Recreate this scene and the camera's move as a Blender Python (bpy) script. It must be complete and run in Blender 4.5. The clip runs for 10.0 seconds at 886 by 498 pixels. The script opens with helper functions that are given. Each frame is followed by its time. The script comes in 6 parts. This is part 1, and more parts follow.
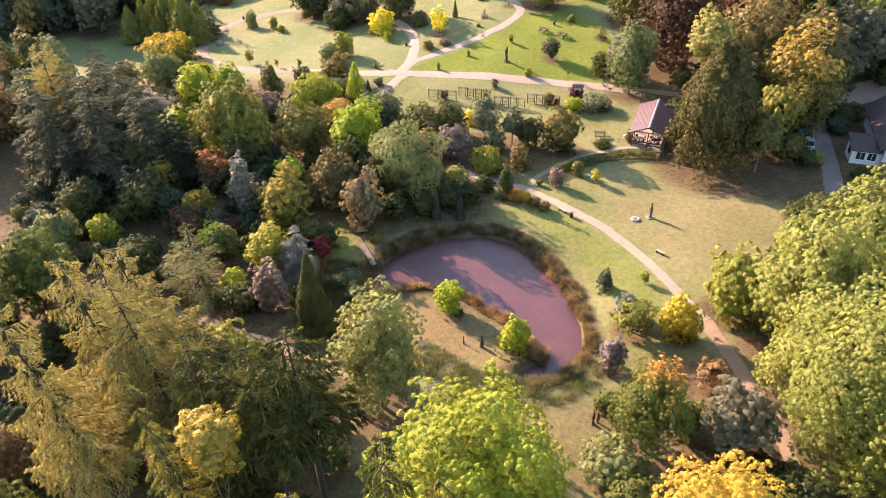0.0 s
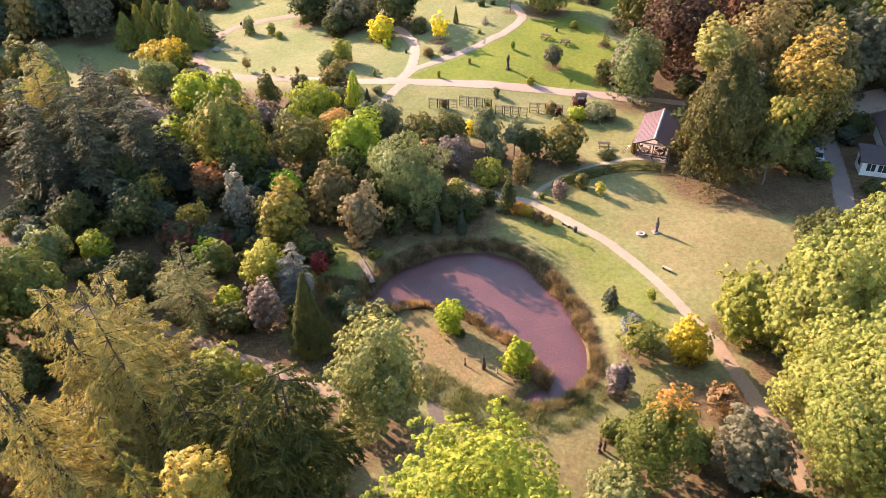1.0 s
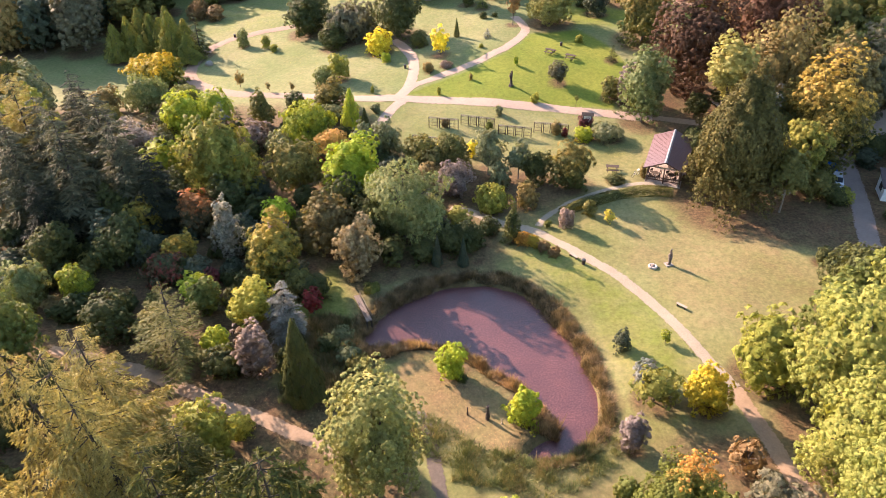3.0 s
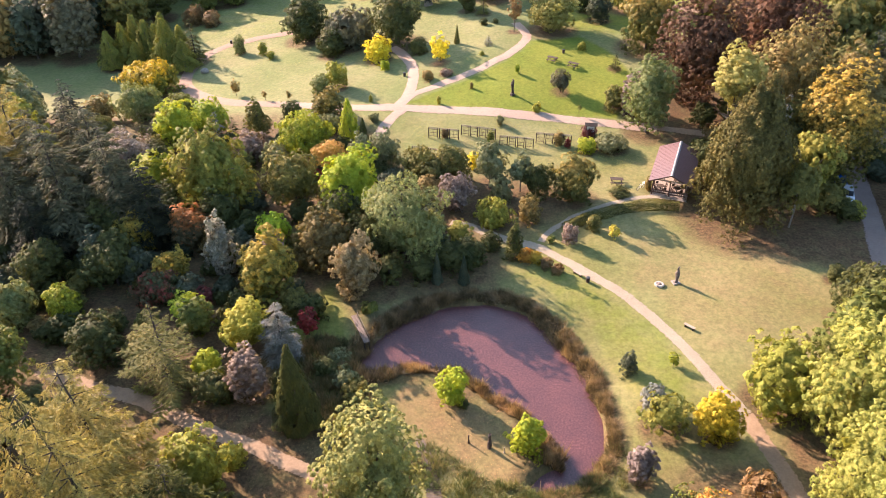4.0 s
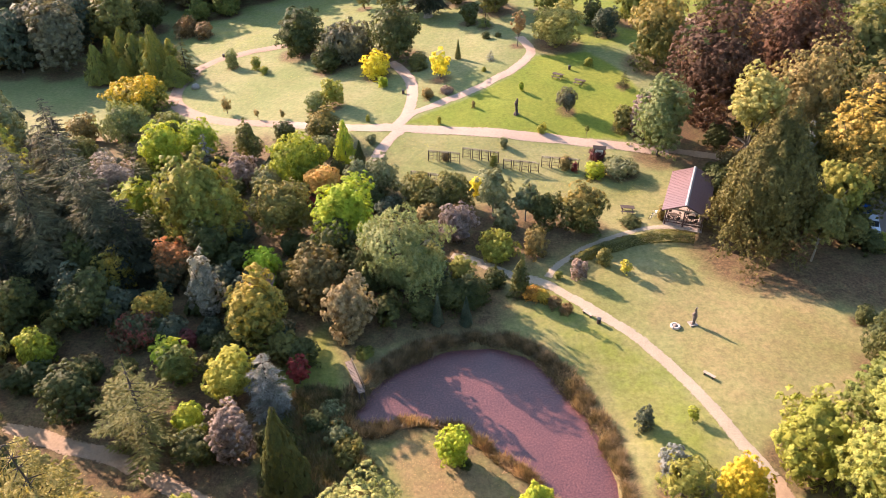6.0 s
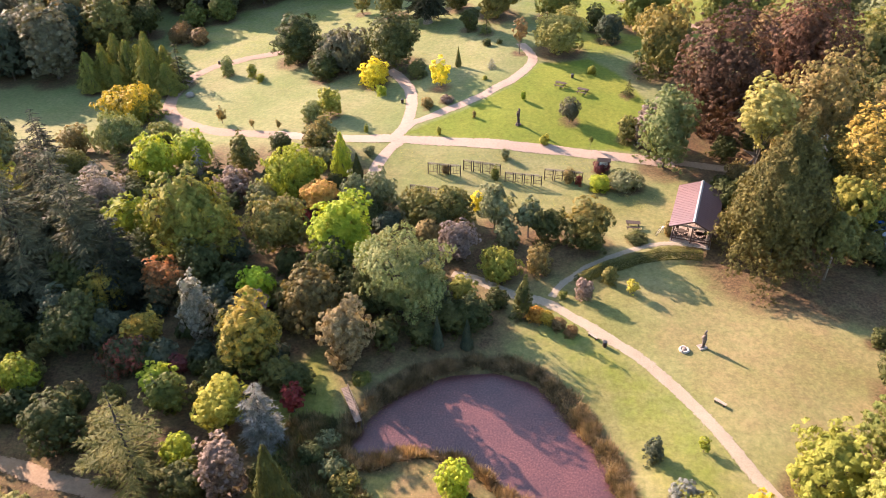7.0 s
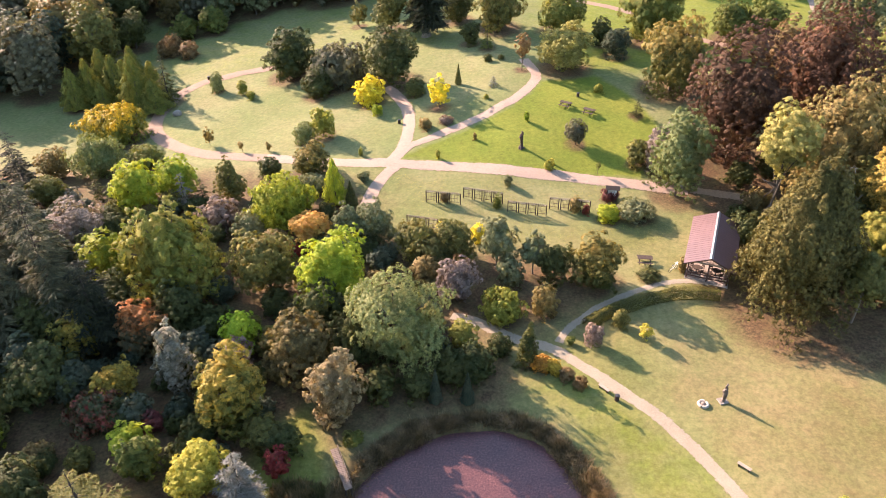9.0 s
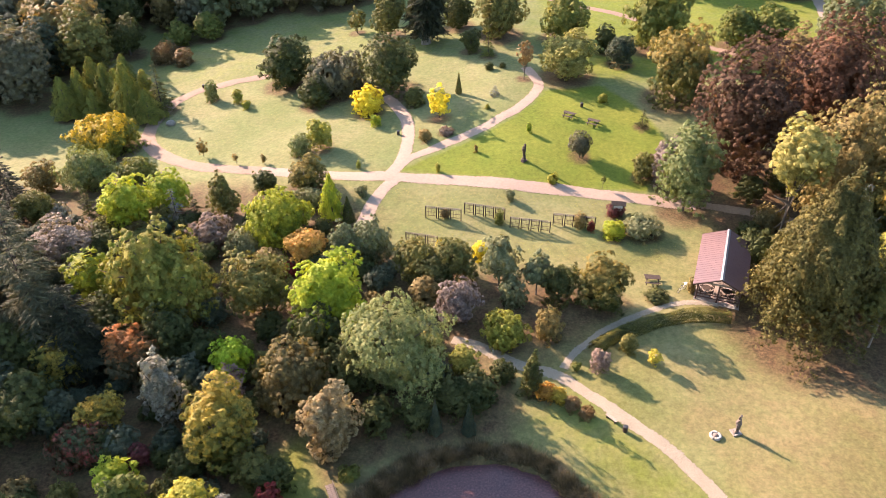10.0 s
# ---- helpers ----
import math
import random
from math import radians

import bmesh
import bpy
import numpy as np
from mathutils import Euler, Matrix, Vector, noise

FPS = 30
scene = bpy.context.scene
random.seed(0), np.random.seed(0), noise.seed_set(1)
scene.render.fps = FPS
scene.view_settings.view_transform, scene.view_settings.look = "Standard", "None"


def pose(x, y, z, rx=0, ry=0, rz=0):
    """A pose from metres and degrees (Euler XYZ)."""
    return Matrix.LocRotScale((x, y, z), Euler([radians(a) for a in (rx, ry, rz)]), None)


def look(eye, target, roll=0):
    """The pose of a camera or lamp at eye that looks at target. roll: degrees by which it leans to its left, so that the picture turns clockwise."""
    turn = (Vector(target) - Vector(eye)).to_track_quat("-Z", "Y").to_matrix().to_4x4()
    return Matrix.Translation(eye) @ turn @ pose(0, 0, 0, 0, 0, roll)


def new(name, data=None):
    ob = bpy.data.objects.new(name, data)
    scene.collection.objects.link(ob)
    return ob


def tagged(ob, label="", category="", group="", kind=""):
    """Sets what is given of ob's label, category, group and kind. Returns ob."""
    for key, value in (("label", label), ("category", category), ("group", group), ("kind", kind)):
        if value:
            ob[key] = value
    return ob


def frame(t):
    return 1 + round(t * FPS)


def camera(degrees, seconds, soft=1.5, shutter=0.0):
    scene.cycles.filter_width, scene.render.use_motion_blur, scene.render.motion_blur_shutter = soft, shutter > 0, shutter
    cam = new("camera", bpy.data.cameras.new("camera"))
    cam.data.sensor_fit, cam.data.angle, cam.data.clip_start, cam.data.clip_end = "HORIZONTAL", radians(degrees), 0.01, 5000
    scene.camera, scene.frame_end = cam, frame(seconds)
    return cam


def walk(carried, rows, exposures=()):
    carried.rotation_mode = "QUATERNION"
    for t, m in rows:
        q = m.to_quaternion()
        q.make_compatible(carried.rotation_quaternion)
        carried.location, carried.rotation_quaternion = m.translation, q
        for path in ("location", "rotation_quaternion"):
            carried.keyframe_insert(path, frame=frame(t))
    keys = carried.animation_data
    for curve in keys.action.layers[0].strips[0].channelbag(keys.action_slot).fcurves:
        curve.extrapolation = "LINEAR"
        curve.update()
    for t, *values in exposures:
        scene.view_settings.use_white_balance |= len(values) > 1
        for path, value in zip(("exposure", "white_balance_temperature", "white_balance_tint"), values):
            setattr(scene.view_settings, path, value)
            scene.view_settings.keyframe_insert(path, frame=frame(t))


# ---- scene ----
cam = camera(60.6, 10.0, soft=0.5)
METRES, EYE, TILT, LEAN, TURN = 35.6, 54.0, 0.0, 0.0, 0.0
ROWS = [
    (0.0, 0.0, 0.0, 0.0, -0.37, -36.32, 0.5),
    (0.5, -0.001, 0.0441, 0.0003, -0.37, -36.3, 0.5),
    (1.0, -0.0019, 0.0889, 0.0006, -0.37, -36.27, 0.5),
    (1.5, -0.0026, 0.1343, 0.0012, -0.38, -36.27, 0.49),
    (2.0, -0.0027, 0.1799, 0.0015, -0.37, -36.23, 0.5),
    (2.5, -0.0034, 0.2256, 0.002, -0.37, -36.2, 0.49),
    (4.0, -0.0043, 0.3668, 0.0009, -0.38, -36.13, 0.45),
    (4.5, -0.0052, 0.4166, 0.0004, -0.38, -36.1, 0.44),
    (5.0, -0.0061, 0.4669, -0.0002, -0.38, -36.09, 0.43),
    (5.5, -0.0059, 0.5175, -0.0001, -0.38, -36.08, 0.43),
    (7.0, -0.0048, 0.6733, -0.0002, -0.38, -36.1, 0.45),
    (7.5, -0.0036, 0.7267, -0.0005, -0.38, -36.09, 0.46),
    (8.0, -0.0022, 0.7799, -0.001, -0.39, -36.09, 0.46),
    (8.5, 0.0006, 0.8341, -0.0021, -0.38, -36.07, 0.47),
    (9.0, 0.0005, 0.8884, -0.0037, -0.39, -36.07, 0.45),
    (9.5, 0.0003, 0.9434, -0.0044, -0.39, -36.08, 0.45),
    (10.0, 0.0011, 0.9997, -0.0054, -0.39, -36.08, 0.47),
]
walk(cam, [(t, pose(0, 0, EYE, TILT, LEAN, TURN) @ pose(METRES * x, METRES * y, METRES * z, 90 + pitch, roll, yaw)) for t, x, y, z, yaw, pitch, roll in ROWS])


def world_light():
    world = bpy.data.worlds.new("sky")
    scene.world = world
    world.use_nodes = True
    nt = world.node_tree
    nt.nodes.clear()
    out, bg = nt.nodes.new("ShaderNodeOutputWorld"), nt.nodes.new("ShaderNodeBackground")
    sky = nt.nodes.new("ShaderNodeTexSky")
    sky.sky_type, sky.sun_disc = "NISHITA", False
    sky.sun_elevation, sky.sun_rotation = radians(24), radians(-48)
    bg.inputs["Strength"].default_value = 0.138
    nt.links.new(sky.outputs[0], bg.inputs[0])
    nt.links.new(bg.outputs[0], out.inputs[0])
    lamp = bpy.data.lights.new("sun", "SUN")
    lamp.energy, lamp.angle, lamp.color = 5.5, radians(0.55), (1.0, 0.72, 0.6)
    sun = new("sun", lamp)
    e = radians(24)
    sun.matrix_world = look((-0.743 * math.cos(e) * 200, 0.669 * math.cos(e) * 200, math.sin(e) * 200), (0, 0, 0))


world_light()
scene.view_settings.exposure = 2.1


# ---- materials ----
def shader(name):
    m = bpy.data.materials.new(name)
    m.use_nodes = True
    nt = m.node_tree
    nt.nodes.clear()
    out, p = nt.nodes.new("ShaderNodeOutputMaterial"), nt.nodes.new("ShaderNodeBsdfPrincipled")
    nt.links.new(p.outputs[0], out.inputs[0])
    return m, nt, p, out


def noise_node(nt, scale, detail=4.0, rough=0.6, coord="Object"):
    tc, n = nt.nodes.new("ShaderNodeTexCoord"), nt.nodes.new("ShaderNodeTexNoise")
    n.inputs["Scale"].default_value, n.inputs["Detail"].default_value, n.inputs["Roughness"].default_value = scale, detail, rough
    nt.links.new(tc.outputs[coord], n.inputs["Vector"])
    return n.outputs["Fac"]


def ramp(nt, fac, stops):
    r = nt.nodes.new("ShaderNodeValToRGB")
    els = r.color_ramp.elements
    while len(els) < len(stops):
        els.new(0.5)
    for el, (pos, c) in zip(els, stops):
        el.position, el.color = pos, (*c, 1) if len(c) == 3 else c
    nt.links.new(fac, r.inputs[0])
    return r.outputs[0]


def mix(nt, fac, a, b, mode="MIX"):
    n = nt.nodes.new("ShaderNodeMix")
    n.data_type, n.blend_type = "RGBA", mode
    for sock, v in ((n.inputs[0], fac), (n.inputs[6], a), (n.inputs[7], b)):
        if isinstance(v, (int, float)):
            sock.default_value = v
        elif isinstance(v, tuple):
            sock.default_value = (*v, 1)
        else:
            nt.links.new(v, sock)
    return n.outputs[2]


def bump(nt, p, fac, strength, dist):
    b = nt.nodes.new("ShaderNodeBump")
    b.inputs["Strength"].default_value, b.inputs["Distance"].default_value = strength, dist
    nt.links.new(fac, b.inputs["Height"])
    nt.links.new(b.outputs[0], p.inputs["Normal"])


def plain(name, a, b, scale=6.0, rough=0.8, metal=0.0, relief=0.3, dist=0.02):
    """A two-tone weathered surface with grain at two scales."""
    m, nt, p, _ = shader(name)
    f = noise_node(nt, scale, 6, 0.65)
    c = ramp(nt, f, [(0.3, a), (0.7, b)])
    big = noise_node(nt, scale * 0.17, 3, 0.5)
    c = mix(nt, 0.35, c, ramp(nt, big, [(0.35, (0.55, 0.55, 0.55)), (0.65, (1.2, 1.2, 1.2))]), "MULTIPLY")
    nt.links.new(c, p.inputs["Base Color"])
    p.inputs["Roughness"].default_value, p.inputs["Metallic"].default_value = rough, metal
    bump(nt, p, noise_node(nt, scale * 4, 4, 0.6), relief, dist)
    return m


def trodden(name, a, b, c, scale):
    """A worn way: fine grit, pale trodden drifts, and frayed edges where tufts of grass break the surface."""
    m, nt, p, out = shader(name)
    grit, drift = noise_node(nt, scale, 6, 0.7), noise_node(nt, 0.5, 4, 0.6)
    col = mix(nt, drift, ramp(nt, grit, [(0.3, a), (0.72, b)]), ramp(nt, grit, [(0.25, b), (0.75, c)]))
    nt.links.new(col, p.inputs["Base Color"])
    p.inputs["Roughness"].default_value = 0.95
    bump(nt, p, grit, 0.4, 0.02)
    at, tuft = nt.nodes.new("ShaderNodeAttribute"), noise_node(nt, 3.5, 6, 0.75)
    at.attribute_name = "worn"
    add, cut = nt.nodes.new("ShaderNodeMath"), nt.nodes.new("ShaderNodeMath")
    add.operation, cut.operation = "MULTIPLY_ADD", "GREATER_THAN"
    add.inputs[1].default_value, cut.inputs[1].default_value = 1.5, 1.22
    nt.links.new(tuft, add.inputs[0])
    nt.links.new(at.outputs["Fac"], add.inputs[2])
    nt.links.new(add.outputs[0], cut.inputs[0])
    clear, mask = nt.nodes.new("ShaderNodeBsdfTransparent"), nt.nodes.new("ShaderNodeMixShader")
    nt.links.new(cut.outputs[0], mask.inputs[0])
    nt.links.new(clear.outputs[0], mask.inputs[1])
    nt.links.new(p.outputs[0], mask.inputs[2])
    nt.links.new(mask.outputs[0], out.inputs[0])
    return m


def leaf(name, a, b, spots=0.5, thin=0.26, size=0.9, ragged=10.0, crest=0.0):
    """Foliage: two leaf colours in drifts through the crown, each leaf a little different, light passing through."""
    m, nt, p, out = shader(name)
    geo, info = nt.nodes.new("ShaderNodeNewGeometry"), nt.nodes.new("ShaderNodeObjectInfo")
    tc, n = nt.nodes.new("ShaderNodeTexCoord"), nt.nodes.new("ShaderNodeTexNoise")
    n.inputs["Scale"].default_value, n.inputs["Detail"].default_value = size, 3
    nt.links.new(geo.outputs["Position"], n.inputs["Vector"])
    add = nt.nodes.new("ShaderNodeMath")
    add.operation = "MULTIPLY_ADD"
    nt.links.new(geo.outputs["Random Per Island"], add.inputs[0])
    add.inputs[1].default_value = 0.22
    nt.links.new(n.outputs["Fac"], add.inputs[2])
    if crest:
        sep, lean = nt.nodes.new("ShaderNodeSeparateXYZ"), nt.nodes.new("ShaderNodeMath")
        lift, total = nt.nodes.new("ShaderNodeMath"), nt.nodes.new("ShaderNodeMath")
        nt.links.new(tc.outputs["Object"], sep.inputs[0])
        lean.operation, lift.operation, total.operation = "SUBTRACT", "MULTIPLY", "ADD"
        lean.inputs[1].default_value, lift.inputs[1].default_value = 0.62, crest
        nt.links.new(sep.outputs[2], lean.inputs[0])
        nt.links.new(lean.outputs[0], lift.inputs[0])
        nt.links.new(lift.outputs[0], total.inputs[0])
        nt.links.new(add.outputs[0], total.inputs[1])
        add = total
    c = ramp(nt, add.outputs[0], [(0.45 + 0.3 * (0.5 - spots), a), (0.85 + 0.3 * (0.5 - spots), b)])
    v = ramp(nt, geo.outputs["Random Per Island"], [(0.0, (1.3, 1.2, 1.24)), (1.0, (1.72, 1.57, 1.6))])
    c = mix(nt, 1.0, c, v, "MULTIPLY")
    o = ramp(nt, info.outputs["Random"], [(0.0, (0.82, 0.86, 0.86)), (1.0, (1.16, 1.1, 1.06))])
    c = mix(nt, 1.0, c, o, "MULTIPLY")
    nt.links.new(c, p.inputs["Base Color"])
    p.inputs["Roughness"].default_value = 0.65
    p.inputs["Specular IOR Level"].default_value = 0.115
    tr, mx = nt.nodes.new("ShaderNodeBsdfTranslucent"), nt.nodes.new("ShaderNodeMixShader")
    nt.links.new(mix(nt, 1.0, c, (1.25, 1.2, 0.7), "MULTIPLY"), tr.inputs[0])
    mx.inputs[0].default_value = thin
    nt.links.new(p.outputs[0], mx.inputs[1])
    nt.links.new(tr.outputs[0], mx.inputs[2])
    nt.links.new(mx.outputs[0], out.inputs[0])
    if ragged:
        fray, cut = nt.nodes.new("ShaderNodeTexNoise"), nt.nodes.new("ShaderNodeMath")
        fray.inputs["Scale"].default_value, fray.inputs["Detail"].default_value = ragged, 1
        nt.links.new(geo.outputs["Position"], fray.inputs["Vector"])
        cut.operation = "GREATER_THAN"
        cut.inputs[1].default_value = 0.44
        nt.links.new(fray.outputs["Fac"], cut.inputs[0])
        clear, mask = nt.nodes.new("ShaderNodeBsdfTransparent"), nt.nodes.new("ShaderNodeMixShader")
        nt.links.new(cut.outputs[0], mask.inputs[0])
        nt.links.new(clear.outputs[0], mask.inputs[1])
        nt.links.new(mx.outputs[0], mask.inputs[2])
        nt.links.new(mask.outputs[0], out.inputs[0])
    return m


LEAF = {
    "green": leaf("leaf_green", (0.066, 0.09, 0.022), (0.118, 0.125, 0.03)),
    "dkgreen": leaf("leaf_dark_green", (0.035, 0.046, 0.016), (0.068, 0.076, 0.024)),
    "bluegreen": leaf("leaf_blue_green", (0.04, 0.065, 0.035), (0.07, 0.10, 0.045)),
    "dkblue": leaf("leaf_slate_green", (0.035, 0.05, 0.032), (0.065, 0.08, 0.05)),
    "olive": leaf("leaf_olive", (0.07, 0.08, 0.024), (0.125, 0.118, 0.034)),
    "olivegreen": leaf("leaf_olive_green", (0.085, 0.105, 0.022), (0.16, 0.16, 0.035)),
    "limeolive": leaf("leaf_lime_olive", (0.13, 0.15, 0.025), (0.21, 0.21, 0.04)),
    "lime": leaf("leaf_lime", (0.135, 0.195, 0.02), (0.25, 0.285, 0.03), thin=0.32),
    "lime2": leaf("leaf_fresh_lime", (0.15, 0.25, 0.02), (0.24, 0.32, 0.03)),
    "limeiz": leaf("leaf_pond_lime", (0.16, 0.23, 0.02), (0.27, 0.31, 0.03), thin=0.32),
    "limeyel": leaf("leaf_lime_yellow", (0.1, 0.14, 0.016), (0.21, 0.235, 0.028), thin=0.32),
    "limeyel2": leaf("leaf_yellow_lime", (0.19, 0.2, 0.03), (0.34, 0.32, 0.06), thin=0.32),
    "limepale": leaf("leaf_pale_lime", (0.115, 0.142, 0.03), (0.215, 0.225, 0.06), thin=0.32),
    "paleyellow": leaf("leaf_pale_yellow", (0.15, 0.155, 0.045), (0.26, 0.245, 0.08), thin=0.32),
    "palegreen": leaf("leaf_pale_green", (0.085, 0.115, 0.042), (0.15, 0.172, 0.07), thin=0.32),
    "greygreen": leaf("leaf_grey_green", (0.085, 0.105, 0.05), (0.14, 0.155, 0.08)),
    "greydark": leaf("leaf_dull_grey", (0.06, 0.065, 0.04), (0.10, 0.10, 0.06)),
    "silver": leaf("leaf_silver", (0.105, 0.11, 0.082), (0.215, 0.215, 0.165)),
    "silverpink": leaf("leaf_silver_pink", (0.14, 0.122, 0.1), (0.26, 0.225, 0.185)),
    "greyviolet": leaf("leaf_grey_violet", (0.09, 0.078, 0.07), (0.15, 0.132, 0.12)),
    "pinkbrown": leaf("leaf_pink_brown", (0.115, 0.092, 0.074), (0.195, 0.158, 0.128)),
    "brown": leaf("leaf_brown", (0.11, 0.075, 0.035), (0.17, 0.125, 0.055)),
    "brownolive": leaf("leaf_brown_olive", (0.085, 0.075, 0.03), (0.14, 0.115, 0.045)),
    "yellow": leaf("leaf_yellow", (0.4, 0.36, 0.025), (0.55, 0.51, 0.055), thin=0.32),
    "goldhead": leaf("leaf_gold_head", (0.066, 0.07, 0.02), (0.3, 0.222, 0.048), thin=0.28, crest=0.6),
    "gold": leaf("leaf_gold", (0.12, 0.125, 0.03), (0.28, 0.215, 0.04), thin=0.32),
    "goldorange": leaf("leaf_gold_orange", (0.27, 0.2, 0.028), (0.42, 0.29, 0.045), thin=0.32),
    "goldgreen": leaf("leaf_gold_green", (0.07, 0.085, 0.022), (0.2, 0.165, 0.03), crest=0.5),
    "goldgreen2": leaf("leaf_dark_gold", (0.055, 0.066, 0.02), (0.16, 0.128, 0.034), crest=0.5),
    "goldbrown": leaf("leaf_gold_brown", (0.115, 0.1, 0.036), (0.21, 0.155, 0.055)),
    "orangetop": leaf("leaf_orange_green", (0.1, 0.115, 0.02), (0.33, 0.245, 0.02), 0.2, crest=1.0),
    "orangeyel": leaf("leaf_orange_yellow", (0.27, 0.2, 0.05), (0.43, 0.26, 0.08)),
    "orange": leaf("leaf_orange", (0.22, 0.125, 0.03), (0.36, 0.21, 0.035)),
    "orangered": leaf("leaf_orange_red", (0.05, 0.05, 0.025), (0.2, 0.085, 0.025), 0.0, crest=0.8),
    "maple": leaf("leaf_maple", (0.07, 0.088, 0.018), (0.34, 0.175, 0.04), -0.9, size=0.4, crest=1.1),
    "red": leaf("leaf_red", (0.1, 0.022, 0.02), (0.21, 0.034, 0.03)),
    "redgreen": leaf("leaf_red_green", (0.05, 0.065, 0.03), (0.2, 0.045, 0.04), 0.35),
    "maroon": leaf("leaf_maroon", (0.06, 0.025, 0.025), (0.12, 0.04, 0.04)),
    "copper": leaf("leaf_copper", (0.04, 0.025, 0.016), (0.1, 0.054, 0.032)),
    "blue": leaf("needle_blue", (0.1, 0.115, 0.098), (0.19, 0.2, 0.18)),
    "spruce": leaf("needle_green", (0.035, 0.042, 0.012), (0.1, 0.1, 0.024), thin=0.2),
    "sprucelight": leaf("needle_light_green", (0.075, 0.08, 0.018), (0.21, 0.185, 0.04), thin=0.2),
    "dkspruce": leaf("needle_dark", (0.012, 0.016, 0.01), (0.03, 0.036, 0.02), thin=0.2),
    "greyspruce": leaf("needle_grey", (0.044, 0.05, 0.028), (0.106, 0.106, 0.06), thin=0.2),
    "larch": leaf("needle_larch", (0.15, 0.138, 0.044), (0.268, 0.235, 0.082), thin=0.3),
    "yew": leaf("needle_yew", (0.044, 0.046, 0.015), (0.105, 0.094, 0.028), thin=0.15),
    "reed": leaf("reed_blade", (0.085, 0.07, 0.038), (0.27, 0.2, 0.115), thin=0.3, ragged=0),
    "marsh": leaf("marsh_blade", (0.05, 0.06, 0.025), (0.2, 0.15, 0.08), thin=0.2, ragged=0),
    "sedge": leaf("sedge_blade", (0.06, 0.085, 0.03), (0.16, 0.15, 0.06), thin=0.2, ragged=0),
    "turf": leaf("turf_blade", (0.11, 0.14, 0.03), (0.22, 0.22, 0.06), thin=0.3, ragged=0),
    "drygrass": leaf("dry_grass_blade", (0.10, 0.085, 0.035), (0.22, 0.165, 0.085), thin=0.2, ragged=0),
    "birch": leaf("leaf_grey_brown", (0.12, 0.105, 0.055), (0.2, 0.17, 0.09)),
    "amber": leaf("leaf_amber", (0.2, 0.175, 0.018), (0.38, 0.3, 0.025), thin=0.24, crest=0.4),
    "sage": leaf("leaf_sage", (0.115, 0.136, 0.042), (0.21, 0.214, 0.072), thin=0.24),
    "fallen": leaf("fallen_leaf", (0.2, 0.11, 0.05), (0.32, 0.21, 0.09), thin=0.1, ragged=0),
}
BARK = plain("bark", (0.06, 0.045, 0.032), (0.13, 0.10, 0.075), 3.0, 0.95, relief=0.8, dist=0.05)
BARK_DARK = plain("bark_dark", (0.028, 0.022, 0.015), (0.06, 0.047, 0.033), 3.0, 0.95, relief=0.8, dist=0.05)
BARK_PALE = plain("bark_pale", (0.14, 0.11, 0.085), (0.26, 0.22, 0.18), 3.0, 0.9, relief=0.6, dist=0.04)
GRAVEL = trodden("gravel", (0.12, 0.096, 0.066), (0.26, 0.214, 0.152), (0.345, 0.288, 0.21), 9.0)
ROADSAND = trodden("road_sand", (0.205, 0.146, 0.108), (0.29, 0.208, 0.156), (0.35, 0.26, 0.198), 3.0)
LOOPSAND = trodden("loop_sand", (0.14, 0.092, 0.062), (0.215, 0.14, 0.098), (0.27, 0.186, 0.132), 3.0)
DIRT = trodden("dirt", (0.15, 0.098, 0.06), (0.235, 0.16, 0.098), (0.31, 0.22, 0.14), 4.0)
MUD = trodden("wet_mud", (0.05, 0.038, 0.03), (0.09, 0.068, 0.05), (0.15, 0.115, 0.085), 4.0)
TARMAC = plain("worn_tarmac", (0.15, 0.11, 0.09), (0.25, 0.19, 0.155), 2.0, 0.9, relief=0.4, dist=0.02)
ASPHALT = trodden("drive_tarmac", (0.12, 0.088, 0.074), (0.175, 0.13, 0.11), (0.225, 0.17, 0.142), 3.0)
WOOD = plain("weathered_wood", (0.10, 0.075, 0.06), (0.19, 0.145, 0.118), 8.0, 0.85)
WOOD_PALE = plain("pale_wood", (0.25, 0.19, 0.14), (0.37, 0.295, 0.225), 8.0, 0.8)
WOOD_BROWN = plain("brown_stained_wood", (0.055, 0.028, 0.021), (0.105, 0.055, 0.04), 8.0, 0.75)
WOOD_DARK = plain("dark_wood", (0.035, 0.022, 0.016), (0.07, 0.045, 0.032), 8.0, 0.85)
STONE = plain("pale_stone", (0.17, 0.147, 0.124), (0.28, 0.246, 0.21), 5.0, 0.9)
STONE_PALE = plain("bleached_stone", (0.3, 0.26, 0.22), (0.46, 0.41, 0.35), 6.0, 0.9)
ROOFING = plain("maroon_sheet_metal", (0.108, 0.062, 0.063), (0.13, 0.074, 0.074), 1.2, 0.45, 0.0, 0.1, 0.005)
RIDGE = plain("grey_metal", (0.32, 0.32, 0.34), (0.44, 0.44, 0.46), 4.0, 0.35, 0.6, 0.1, 0.005)
BLACK = plain("black_plastic", (0.015, 0.015, 0.016), (0.03, 0.03, 0.032), 5.0, 0.5)
WHITE = plain("white_paint", (0.52, 0.5, 0.47), (0.7, 0.68, 0.64), 3.0, 0.7)
RENDERED = plain("grey_white_render", (0.42, 0.42, 0.42), (0.62, 0.61, 0.6), 1.5, 0.9)
TILES = plain("dark_brown_tiles", (0.034, 0.02, 0.02), (0.066, 0.038, 0.036), 6.0, 0.7)
